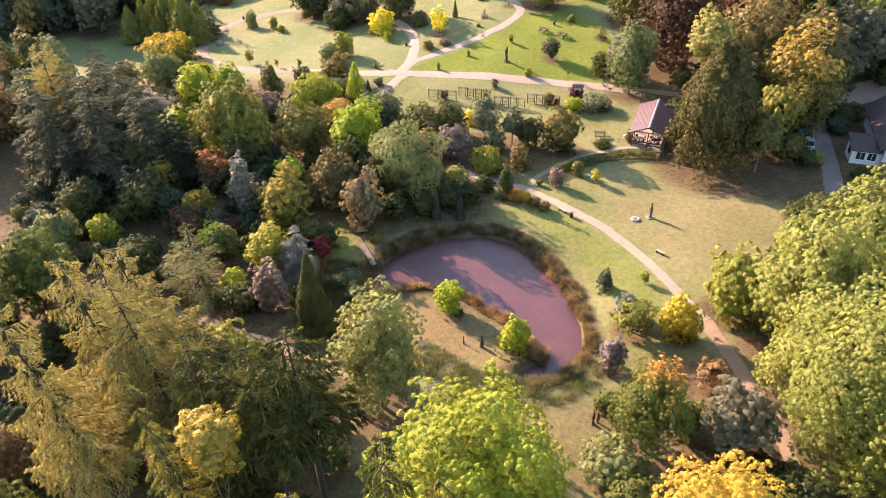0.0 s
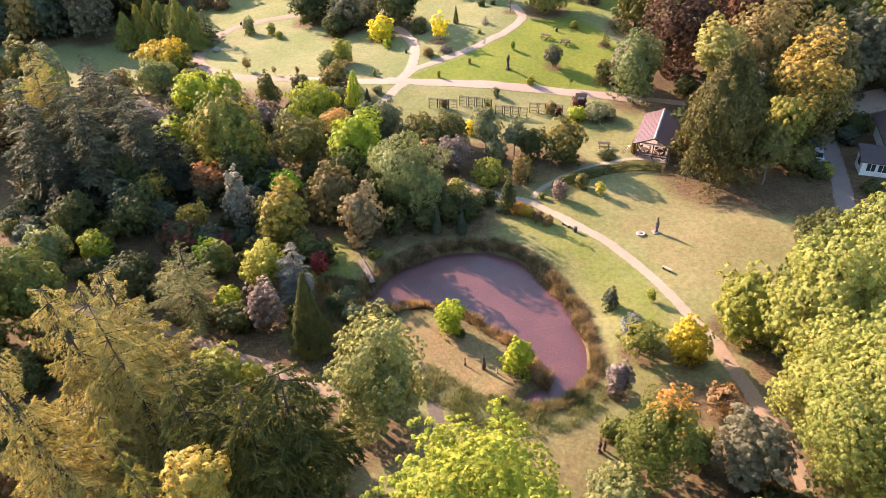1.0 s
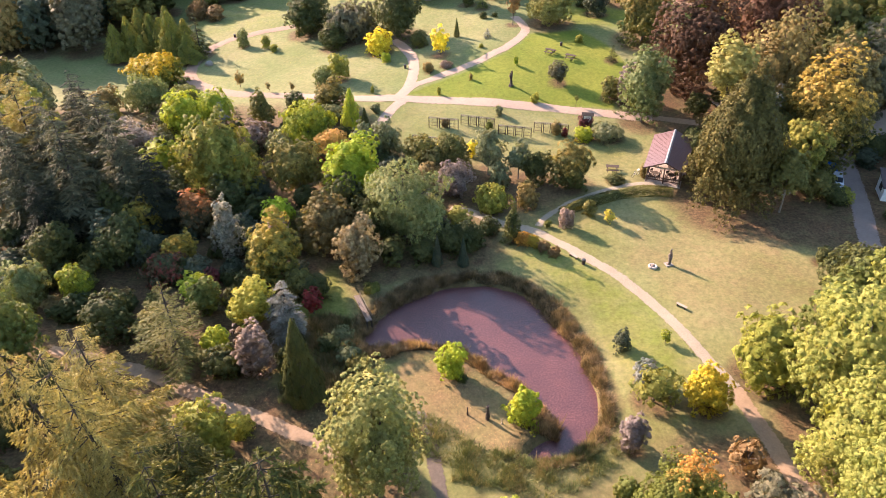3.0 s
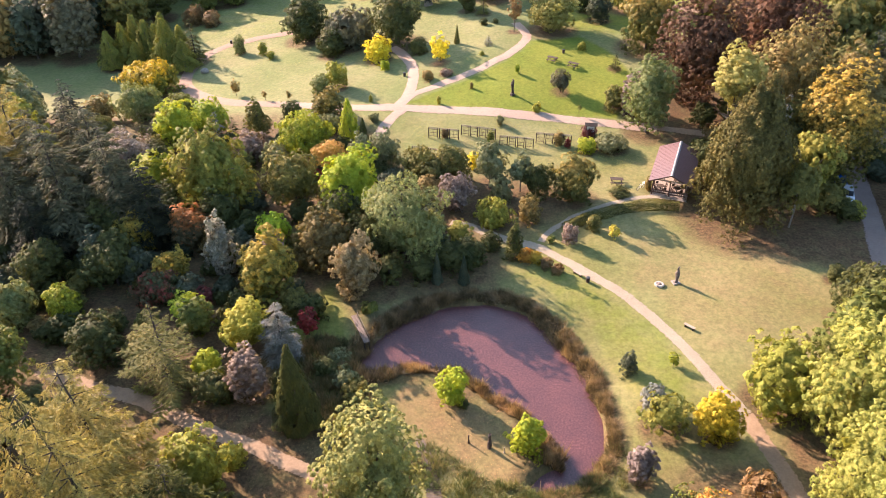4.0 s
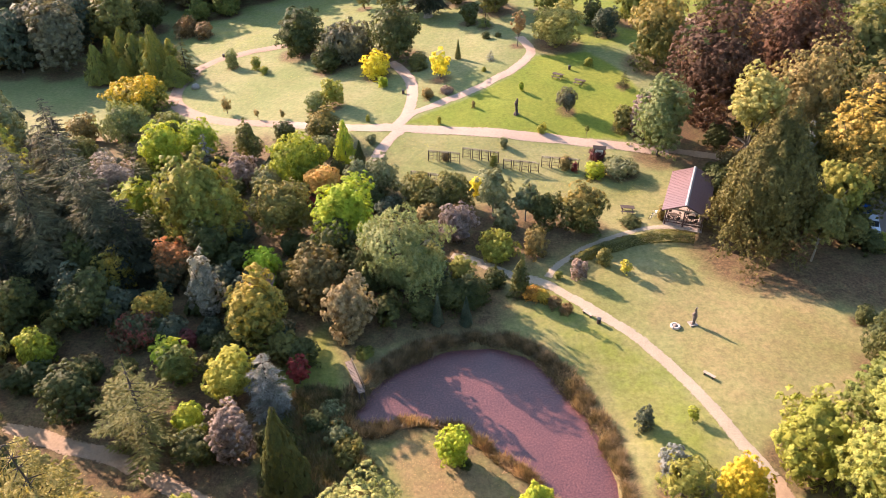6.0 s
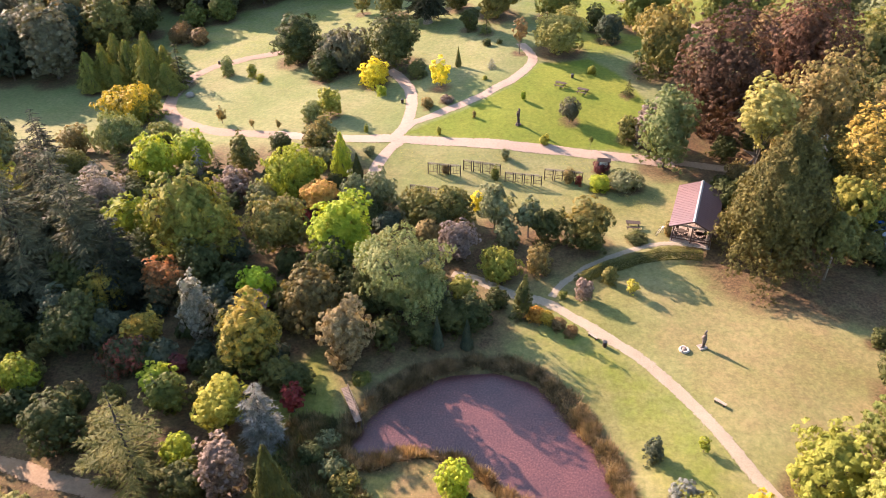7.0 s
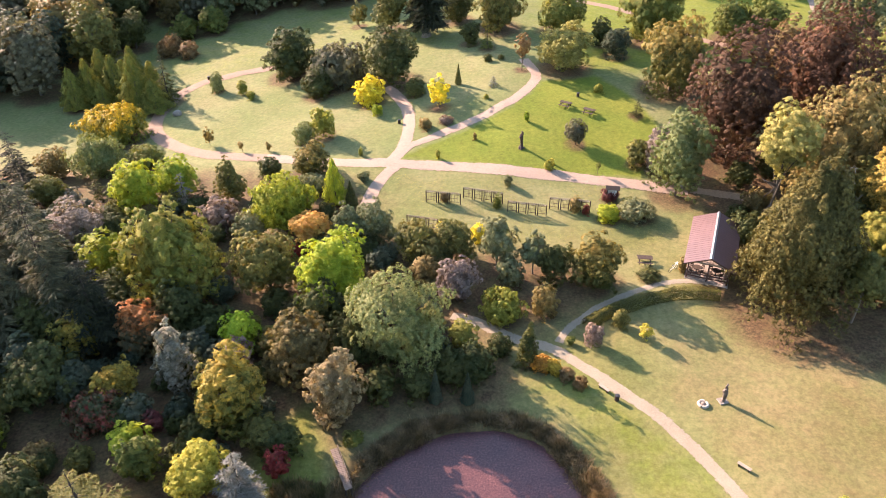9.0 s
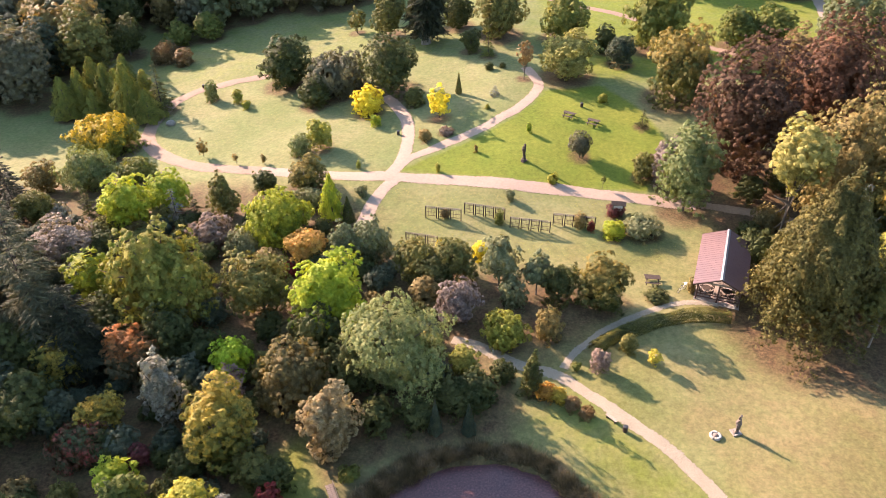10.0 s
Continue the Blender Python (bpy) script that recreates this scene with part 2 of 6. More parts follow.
DECKING = plain("grey_decking", (0.22, 0.17, 0.14), (0.36, 0.29, 0.24), 5.0, 0.8)
BRICKRED = plain("red_brick", (0.2, 0.09, 0.06), (0.3, 0.14, 0.1), 9.0, 0.9)
CARBLUE = plain("blue_car_paint", (0.02, 0.08, 0.30), (0.03, 0.1, 0.36), 2.0, 0.25, 0.2, 0.02, 0.001)
CARSILVER = plain("silver_car_paint", (0.5, 0.52, 0.56), (0.58, 0.6, 0.63), 2.0, 0.25, 0.4, 0.02, 0.001)
GLASS_DARK = plain("dark_window_glass", (0.02, 0.022, 0.026), (0.03, 0.033, 0.038), 2.0, 0.08, 0.0, 0.02, 0.001)
GLASS_SKY = plain("skylight_glass", (0.35, 0.4, 0.46), (0.42, 0.47, 0.52), 2.0, 0.1, 0.0, 0.02, 0.001)


def ground_material():
    """Grass of several kinds, leaf litter and bare soil, chosen by the masks painted on the sheet and broken up by
    noise. In places the litter colour also stands in for tree shade.
    """
    m, nt, p, _ = shader("ground_cover")
    fine, mid, big = noise_node(nt, 3.2, 8, 0.7), noise_node(nt, 0.55, 6, 0.6), noise_node(nt, 0.085, 4, 0.5)
    rough_grass = mix(nt, mid, ramp(nt, fine, [(0.3, (0.138, 0.136, 0.046)), (0.7, (0.275, 0.25, 0.125))]), ramp(nt, big, [(0.35, (0.158, 0.162, 0.055)), (0.65, (0.335, 0.297, 0.165))]))
    mown = ramp(nt, fine, [(0.25, (0.10, 0.14, 0.02)), (0.75, (0.22, 0.255, 0.04))])
    mown = mix(nt, 0.35, mown, ramp(nt, big, [(0.35, (0.125, 0.155, 0.02)), (0.65, (0.26, 0.255, 0.05))]))
    litter = ramp(nt, fine, [(0.3, (0.055, 0.037, 0.024)), (0.5, (0.125, 0.08, 0.048)), (0.72, (0.23, 0.14, 0.078))])
    straw = ramp(nt, fine, [(0.25, (0.155, 0.108, 0.06)), (0.75, (0.30, 0.215, 0.12))])
    at = nt.nodes.new("ShaderNodeVertexColor")
    at.layer_name = "cover"
    sep = nt.nodes.new("ShaderNodeSeparateColor")
    nt.links.new(at.outputs[0], sep.inputs[0])

    def edge(channel):
        a = nt.nodes.new("ShaderNodeMath")
        a.operation = "MULTIPLY_ADD"
        nt.links.new(mid, a.inputs[0])
        a.inputs[1].default_value = 0.9
        nt.links.new(channel, a.inputs[2])
        r = nt.nodes.new("ShaderNodeMapRange")
        r.inputs["From Min"].default_value, r.inputs["From Max"].default_value = 0.62, 1.32
        nt.links.new(a.outputs[0], r.inputs[0])
        return r.outputs[0]

    meadow = mix(nt, mid, ramp(nt, fine, [(0.3, (0.15, 0.165, 0.066)), (0.7, (0.235, 0.234, 0.118))]), ramp(nt, big, [(0.35, (0.165, 0.192, 0.074)), (0.65, (0.268, 0.256, 0.14))]))
    c = mix(nt, edge(at.outputs[1]), rough_grass, meadow)
    c = mix(nt, edge(sep.outputs[1]), c, mown)
    c = mix(nt, edge(sep.outputs[2]), c, straw)
    c = mix(nt, edge(sep.outputs[0]), c, litter)
    tuft = noise_node(nt, 1.5, 7, 0.75)
    c = mix(nt, 1.0, c, ramp(nt, tuft, [(0.3, (0.6, 0.62, 0.58)), (0.5, (0.83, 0.84, 0.81)), (0.7, (1.08, 1.06, 1.02))]), "MULTIPLY")
    patch = noise_node(nt, 0.22, 5, 0.65)
    c = mix(nt, 1.0, c, (0.86, 0.87, 0.84), "MULTIPLY")
    c = mix(nt, 0.8, c, ramp(nt, patch, [(0.36, (0.93, 0.97, 0.84)), (0.62, (1.08, 0.99, 0.95))]), "MULTIPLY")
    nt.links.new(c, p.inputs["Base Color"])
    p.inputs["Roughness"].default_value = 0.95
    p.inputs["Specular IOR Level"].default_value = 0.15
    bump(nt, p, noise_node(nt, 5.0, 6, 0.7), 0.4, 0.08)
    return m


def water_material():
    """Still water under a carpet of red water fern."""
    m, nt, p, _ = shader("red_water_fern")
    fine, big = noise_node(nt, 5.0, 10, 0.85), noise_node(nt, 0.3, 7, 0.7)
    c = ramp(nt, fine, [(0.38, (0.03, 0.012, 0.015)), (0.5, (0.085, 0.034, 0.034)), (0.62, (0.17, 0.078, 0.072))])
    c = mix(nt, 0.6, c, ramp(nt, big, [(0.35, (0.62, 0.6, 0.68)), (0.65, (1.2, 1.12, 1.05))]), "MULTIPLY")
    nt.links.new(c, p.inputs["Base Color"])
    p.inputs["Roughness"].default_value = 0.38
    bump(nt, p, fine, 0.25, 0.015)
    return m


# ---- helpers for meshes ----
def mesh_of(name, verts, faces, smooth=False):
    me = bpy.data.meshes.new(name)
    me.from_pydata([tuple(v) for v in verts], [], faces)
    if smooth:
        me.polygons.foreach_set("use_smooth", [True] * len(me.polygons))
    return me


def pieces_mesh(name, verts):
    """A mesh of loose three-cornered leaves or blades out of an (n, 3, 3) array; a fourth row, where given, is the way the spray faces."""
    verts = np.asarray(verts, dtype=np.float32)
    facing, verts = (verts[:, 3], verts[:, :3]) if verts.shape[1] == 4 else (None, verts)
    n = len(verts)
    if facing is not None:
        turned = (np.cross(verts[:, 1] - verts[:, 0], verts[:, 2] - verts[:, 0]) * facing).sum(1) < 0
        verts = np.where(turned[:, None, None], verts[:, ::-1], verts)
    me = bpy.data.meshes.new(name)
    me.vertices.add(n * 3)
    me.vertices.foreach_set("co", np.ascontiguousarray(verts).ravel())
    me.loops.add(n * 3)
    me.loops.foreach_set("vertex_index", np.arange(n * 3, dtype=np.int32))
    me.polygons.add(n)
    me.polygons.foreach_set("loop_start", np.arange(0, n * 3, 3, dtype=np.int32))
    me.update(calc_edges=True)
    if facing is not None:
        me.polygons.foreach_set("use_smooth", np.ones(n, bool))
        me.normals_split_custom_set(np.repeat(facing, 3, 0))
    return me


def part(name, me, material, parent=None, label=""):
    if material is not None and not me.materials:
        me.materials.append(material)
    ob = new(name, me)
    if parent is not None:
        ob.parent = parent
    return tagged(ob, label)


def thing(name, x, y, z, turn, label, category, group="", scale=1.0):
    ob = new(name)
    ob.empty_display_size = 0.3
    ob.matrix_basis = pose(x, y, z, 0, 0, turn) @ Matrix.Scale(scale, 4)
    return tagged(ob, label, category, group)


def box(x0, y0, z0, x1, y1, z1, bevel=0.0):
    """A box with softened edges."""
    bm = bmesh.new()
    bmesh.ops.create_cube(bm, size=1)
    for v in bm.verts:
        v.co = Vector(((x0 + x1) / 2 + v.co.x * (x1 - x0), (y0 + y1) / 2 + v.co.y * (y1 - y0), (z0 + z1) / 2 + v.co.z * (z1 - z0)))
    if bevel:
        bmesh.ops.bevel(bm, geom=bm.edges[:], offset=bevel, segments=1, affect="EDGES")
    me = bpy.data.meshes.new("box")
    bm.to_mesh(me)
    bm.free()
    return me


def tubes(paths, sides=6):
    """Tapered round limbs along paths of (x, y, z, radius)."""
    verts, faces = [], []
    for path in paths:
        base = len(verts)
        for k, (x, y, z, r) in enumerate(path):
            a = Vector(path[max(k - 1, 0)][:3])
            b = Vector(path[min(k + 1, len(path) - 1)][:3])
            d = (b - a).normalized()
            u = d.orthogonal().normalized()
            w = d.cross(u)
            for s in range(sides):
                t = 2 * math.pi * s / sides
                verts.append(Vector((x, y, z)) + r * (math.cos(t) * u + math.sin(t) * w))
        for k in range(len(path) - 1):
            for s in range(sides):
                i, j = base + k * sides + s, base + k * sides + (s + 1) % sides
                faces.append((i, j, j + sides, i + sides))
        faces.append(tuple(base + (len(path) - 1) * sides + s for s in range(sides)))
    return verts, faces


def spline(points, step=0.8):
    """A smooth line through the points, at even steps."""
    p = [np.array(q, float) for q in points]
    p = [2 * p[0] - p[1]] + p + [2 * p[-1] - p[-2]]
    out = []
    for a, b, c, d in zip(p, p[1:], p[2:], p[3:]):
        n = max(2, int(np.linalg.norm(c - b) / step))
        for t in np.arange(n) / n:
            out.append(0.5 * (2 * b + (c - a) * t + (2 * a - 5 * b + 4 * c - d) * t * t + (3 * b - a - 3 * c + d) * t ** 3))
    out.append(p[-2])
    return np.array(out)


# ---- the plan ----
MAIN_PATH = [(1.0, 95.5), (3.3, 94.5), (5.6, 92.9), (8.4, 91.2), (11.5, 90.2), (13.7, 88.0), (16.1, 85.6), (18.3, 83.1), (20.3, 80.8),
    (22.7, 77.1), (24.3, 74.0), (25.7, 70.4), (26.9, 66.9), (27.9, 64.5), (28.7, 62.2), (29.2, 59.4), (29.7, 57.1), (30.3, 52.7), (31.0, 48.3),
    (31.1, 44.3), (30.7, 40.1)]
PAVILION_PATH = [(12.4, 91.0), (13.2, 92.4), (15.7, 95.2), (19.2, 97.8), (23.1, 99.8), (25.9, 100.8), (29.1, 101.0), (31.0, 100.6)]
ROAD = [(60.0, 111.0), (48.0, 116.0), (38.8, 119.5), (33.9, 120.8), (28.4, 121.8), (22.9, 122.9), (16.9, 124.2), (9.3, 125.7), (1.5, 127.3), (-6.5, 128.6),
    (-13.0, 129.4), (-19.8, 130.9), (-26.7, 132.7), (-33.0, 134.4), (-38.9, 137.1), (-43.7, 141.1), (-47.9, 146.8),
    (-49.5, 151.4), (-49.3, 157.7), (-47.8, 163.1), (-45.0, 166.5), (-40.0, 168.3), (-34.4, 169.8), (-27.5, 170.4)]
SOUTH_BRANCH = [(-6.1, 128.3), (-8.0, 125.8), (-9.3, 122.4), (-10.2, 118.4), (-10.6, 114.7)]
NORTH_BRANCH = [(-7.3, 129.0), (-6.0, 132.4), (-5.3, 136.4), (-5.1, 140.9), (-5.8, 146.0), (-7.5, 150.9), (-9.5, 154.5)]
EAST_BRANCH = [(-7.6, 129.2), (-6.6, 130.7), (-4.6, 133.5), (-0.1, 136.2), (5.1, 139.2), (9.6, 142.9), (13.4, 147.1), (15.8, 151.7), (16.3, 155.7),
    (14.9, 161.1)]
WOOD_PATH = [(-44.0, 69.5), (-38.4, 67.7), (-35.0, 66.4), (-30.7, 65.3), (-26.1, 62.8), (-22.3, 60.7), (-18.2, 59.0), (-14.8, 57.3), (-11.0, 55.4), (-8.0, 53.2), (-5.5, 50.5)]
FAR_TRACK = [(22.1, 198.6), (27.5, 194.4), (32.8, 190.6), (38.7, 185.4), (44.4, 176.7), (49.8, 169.3), (54.9, 165.7)]
EDGE_TRACK = [(80.6, 199.3), (77.4, 185.2), (73.0, 170.1)]
DRIVE = [(50.5, 77.0), (51.8, 82.0), (53.9, 88.2), (55.8, 94.2), (57.6, 100.9), (59.2, 107.3), (61.5, 112.6), (66.0, 115.6), (70.8, 116.9), (77.5, 118.8)]
WATER = [(-9.3, 70.8), (-8.2, 73.2), (-6.0, 76.2), (-2.8, 78.5), (1.0, 79.9), (5.1, 80.2), (9.0, 78.5), (11.6, 74.8), (13.4, 70.9),
    (14.7, 66.9), (15.2, 62.3), (14.9, 58.9), (13.6, 56.5), (11.2, 54.5), (8.4, 53.8), (7.2, 54.8), (8.4, 56.2), (10.8, 57.5),
    (9.9, 59.7), (7.9, 62.5), (4.9, 64.9), (2.3, 67.5), (-1.1, 69.6), (-4.5, 69.4), (-6.9, 68.7)]
REEDS_INNER = [(-11.5, 68.6), (-9.1, 69.0), (-6.6, 68.5), (-4.5, 69.7), (-1.1, 70.0), (2.6, 67.8), (5.2, 65.1), (8.2, 62.5), (9.9, 59.7),
    (9.3, 57.2)]
ISLAND = [(-5.8, 65.4), (-4.4, 68.4), (-0.5, 67.0), (3.6, 64.4), (6.9, 61.2), (7.8, 58.2), (7.0, 55.4), (3.7, 53.5), (0.6, 55.5),
    (-2.7, 59.1)]
LAWN_EAST = [(-6.2, 130.2), (-1.7, 133.4), (5.0, 137.3), (10.4, 141.8), (14.4, 146.5), (17.2, 151.6), (26.4, 153.6), (31.2, 145.2),
    (33.4, 135.5), (28.4, 123.7), (20.8, 124.4), (9.4, 126.8), (-0.1, 129.2)]
HEDGE = [(15.8, 93.4), (18.5, 95.4), (22.2, 97.1), (24.9, 98.0), (27.3, 98.6), (31.4, 98.0)]
DITCH = [(-3.0, 61.3), (-1.7, 57.4), (-1.1, 53.7), (-0.5, 50.5), (0.4, 48.0)]
WATER_Z = -3.0


def smooth(a, b, x):
    u = np.clip((x - a) / (b - a), 0, 1)
    return u * u * (3 - 2 * u)


def inside(poly, x, y):
    """How far the points lie inside a closed outline, in metres; negative outside."""
    poly = np.array(poly)
    hit, near = np.zeros(x.shape, bool), np.full(x.shape, 1e9)
    for (ax, ay), (bx, by) in zip(poly, np.roll(poly, -1, 0)):
        cross = ((ay > y) != (by > y)) & (x < (bx - ax) * (y - ay) / (by - ay + 1e-12) + ax)
        hit ^= cross
        t = np.clip(((x - ax) * (bx - ax) + (y - ay) * (by - ay)) / ((bx - ax) ** 2 + (by - ay) ** 2), 0, 1)
        near = np.minimum(near, np.hypot(x - ax - t * (bx - ax), y - ay - t * (by - ay)))
    return np.where(hit, near, -near)


def ground_z(x, y):
    x, y = np.asarray(x, float), np.asarray(y, float)
    z = -1.8 + smooth(112, 150, y) * (2.0 + 0.115 * np.clip(x, -60, 10))
    z = z - 0.7 * (1 - smooth(0.55, 1.15, np.hypot((x - 4) / 17, (y - 68) / 15)))
    z = z + 0.12 * np.sin(x * 0.31 + 1.3) * np.sin(y * 0.23) + 0.05 * np.sin(x * 0.9 + y * 0.7)
    near = (np.abs(x - 4) < 30) & (np.abs(y - 67) < 30)
    if np.any(near):
        d = inside(WATER, np.where(near, x, 999.0), np.where(near, y, 999.0))
        z = np.where(near & (d > -0.8), z + (WATER_Z - 0.45 - z) * smooth(-0.8, 0.6, d), z)
    return z


def gz(x, y):
    return float(ground_z(np.array([x]), np.array([y]))[0])


PLANTS = []


# ---- foliage ----
def leaves(points, outward, size, rng, long=1.4, wide=1.05, lift=0.2, wild=0.55):
    """A pointed leaf cluster at each point, facing roughly outward, shaded as one with the spray it grows on."""
    n = len(points)
    base = outward / (np.linalg.norm(outward, axis=1, keepdims=True) + 1e-9) + np.array([0, 0, lift])
    nor = base + wild * rng.normal(size=(n, 3)) * 0.6
    nor /= np.linalg.norm(nor, axis=1, keepdims=True) + 1e-9
    ax = np.cross(nor, rng.normal(size=(n, 3)))
    ax /= np.linalg.norm(ax, axis=1, keepdims=True) + 1e-9
    bx = np.cross(nor, ax)
    s = size * rng.uniform(0.6, 1.35, (n, 1))
    a, b = ax * s * long * 0.5, bx * s * wide * 0.5
    facing = base + 0.35 * nor
    facing /= np.linalg.norm(facing, axis=1, keepdims=True)
    return np.stack([points - a * 0.8 - b, points + a * 1.2, points - a * 0.5 + b, facing], 1)


def sphere_dirs(n, rng):
    d = rng.normal(size=(n, 3))
    return d / np.linalg.norm(d, axis=1, keepdims=True)


def even_dirs(n, rng):
    """Directions spread evenly over a sphere, a little shaken."""
    k = np.arange(n) + 0.5
    z, t = 1 - 2 * k / n, k * 2.399963
    r = np.sqrt(1 - z * z)
    d = np.stack([r * np.cos(t), r * np.sin(t), z], 1) + rng.normal(size=(n, 3)) * 0.55 / math.sqrt(n)
    return d / np.linalg.norm(d, axis=1, keepdims=True)


def crown_broad(seed, count, low, lobes, clump=1.0, droop=0.0, gaps=0.06, cover=2.2, pointed=0.0, skirt=False, core=0.6, hang=0.8, jut=0.2, per=17, long=1.4, wide=1.05, aspect=1.0):
    """A crown one metre high and wide: lobes bulge from the head, and rounded sprays of leaves stand on them with shade between."""
    rng = np.random.default_rng(seed)
    mid, half = (1 + low) / 2, (1 - low) / 2
    size = min(0.62, 1.75 / math.sqrt(lobes))
    centers, radius = [], []
    for d in sphere_dirs(lobes * 30, rng):
        r = size * rng.uniform(0.45, 1.15)
        c = d * (1.0 - r * 0.8) * rng.uniform(1 - jut, 1 + jut)
        if all(np.linalg.norm(c - o) > size * 0.8 for o in centers):
            centers.append(c)
            radius.append(r)
        if len(centers) == lobes:
            break
    centers, radius = np.array(centers), np.array(radius)
    n = max(60, int(count * 0.86 / per))
    d = even_dirs(n, rng)
    along = d @ centers.T
    disc = along ** 2 - (centers ** 2).sum(1) + radius ** 2
    reach = np.where(disc > 0, along + np.sqrt(np.maximum(disc, 0)), 0)
    best = reach.argmax(1)
    far = reach.max(1)
    wave = np.array([noise.noise(Vector(v) * 2.2 + Vector((seed * 0.37, 0, 0))) for v in d])
    head = np.maximum(far, core) * (1 + 0.22 * wave + rng.normal(size=n) * 0.05)
    keep = rng.random(n) > gaps
    q = d * head[:, None]
    out = np.where((far > core)[:, None], (q - centers[best]) / radius[best][:, None], d) * 0.8 + d * 0.4
    out /= np.linalg.norm(out, axis=1, keepdims=True)
    q, out, head = q[keep], out[keep], head[keep]
    rc = 1.75 / math.sqrt(n) * clump * rng.uniform(0.6, 1.45, len(q))
    k = np.maximum(4, (per * (rc / rc.mean()) ** 1.5 * rng.uniform(0.7, 1.3, len(q))).astype(int))
    own = np.repeat(np.arange(len(q)), k)
    e = sphere_dirs(len(own), rng) + out[own] * 0.7 + np.array([0, 0, 0.3])
    e /= np.linalg.norm(e, axis=1, keepdims=True)
    pts = q[own] + e * (rc[own] * rng.uniform(0.7, 1.12, len(own)))[:, None] * np.array([1, 1, hang / (2 * half * aspect)])
    nor = e + out[own] * 0.2
    fill = rng.integers(0, len(q), int(0.16 * len(own)))
    pts = np.concatenate([pts, q[fill] * rng.uniform(0.66, 0.88, (len(fill), 1)) + rng.normal(size=(len(fill), 3)) * rc.mean() * 0.6])
    nor = np.concatenate([nor, q[fill]])
    big = np.concatenate([np.ones((len(own), 1)), np.full((len(fill), 1), 2.3)])
    pts[:, 2] -= droop * rng.random(len(pts)) ** 1.5
    if skirt:
        below = np.clip(-pts[:, 2], 0, 0.92)
        pts[:, :2] *= (0.25 + 0.75 / np.sqrt(1 - below ** 2) * (1 - 0.25 * below))[:, None]
    pts[:, :2] *= (1 - pointed * np.clip(pts[:, 2] * 0.5 + (0.5 if skirt and pointed > 0.6 else 0.3), 0, 0.95))[:, None]
    pts *= np.array([0.5, 0.5, half])
    pts[:, 2] = np.maximum(pts[:, 2] + mid, low * 0.4 + 0.012)
    leafy = math.sqrt(3.1 * cover / 0.81 / len(pts))
    span = np.percentile(np.hypot(pts[:, 0], pts[:, 1]), 95)
    pts[:, :2] *= 0.5 / span
    pts[:, 2] *= 1.0 / np.percentile(pts[:, 2], 99.5)
    limbs = [[(0, 0, -0.02, 0.03), (0.006, 0.004, low * 0.55 + 0.05, 0.024), (0.0, 0.01, mid * 0.8, 0.018), (0, 0, mid * 1.15, 0.007)]]
    for c in centers[:12]:
        z0 = max(low * 0.7, mid * rng.uniform(0.45, 0.8))
        limbs.append([(0, 0, z0, 0.013), (c[0] * 0.24, c[1] * 0.24, z0 + (mid + c[2] * half - z0) * 0.6, 0.008), (c[0] * 0.48, c[1] * 0.48, mid + c[2] * half, 0.003)])
    pts[:, 2] *= aspect
    q = leaves(pts, nor, leafy * math.sqrt(0.35 + 0.65 * aspect) * big, rng, long, wide)
    q[:, :3, 2] /= aspect
    q[:, 3, 2] *= aspect
    return q, limbs


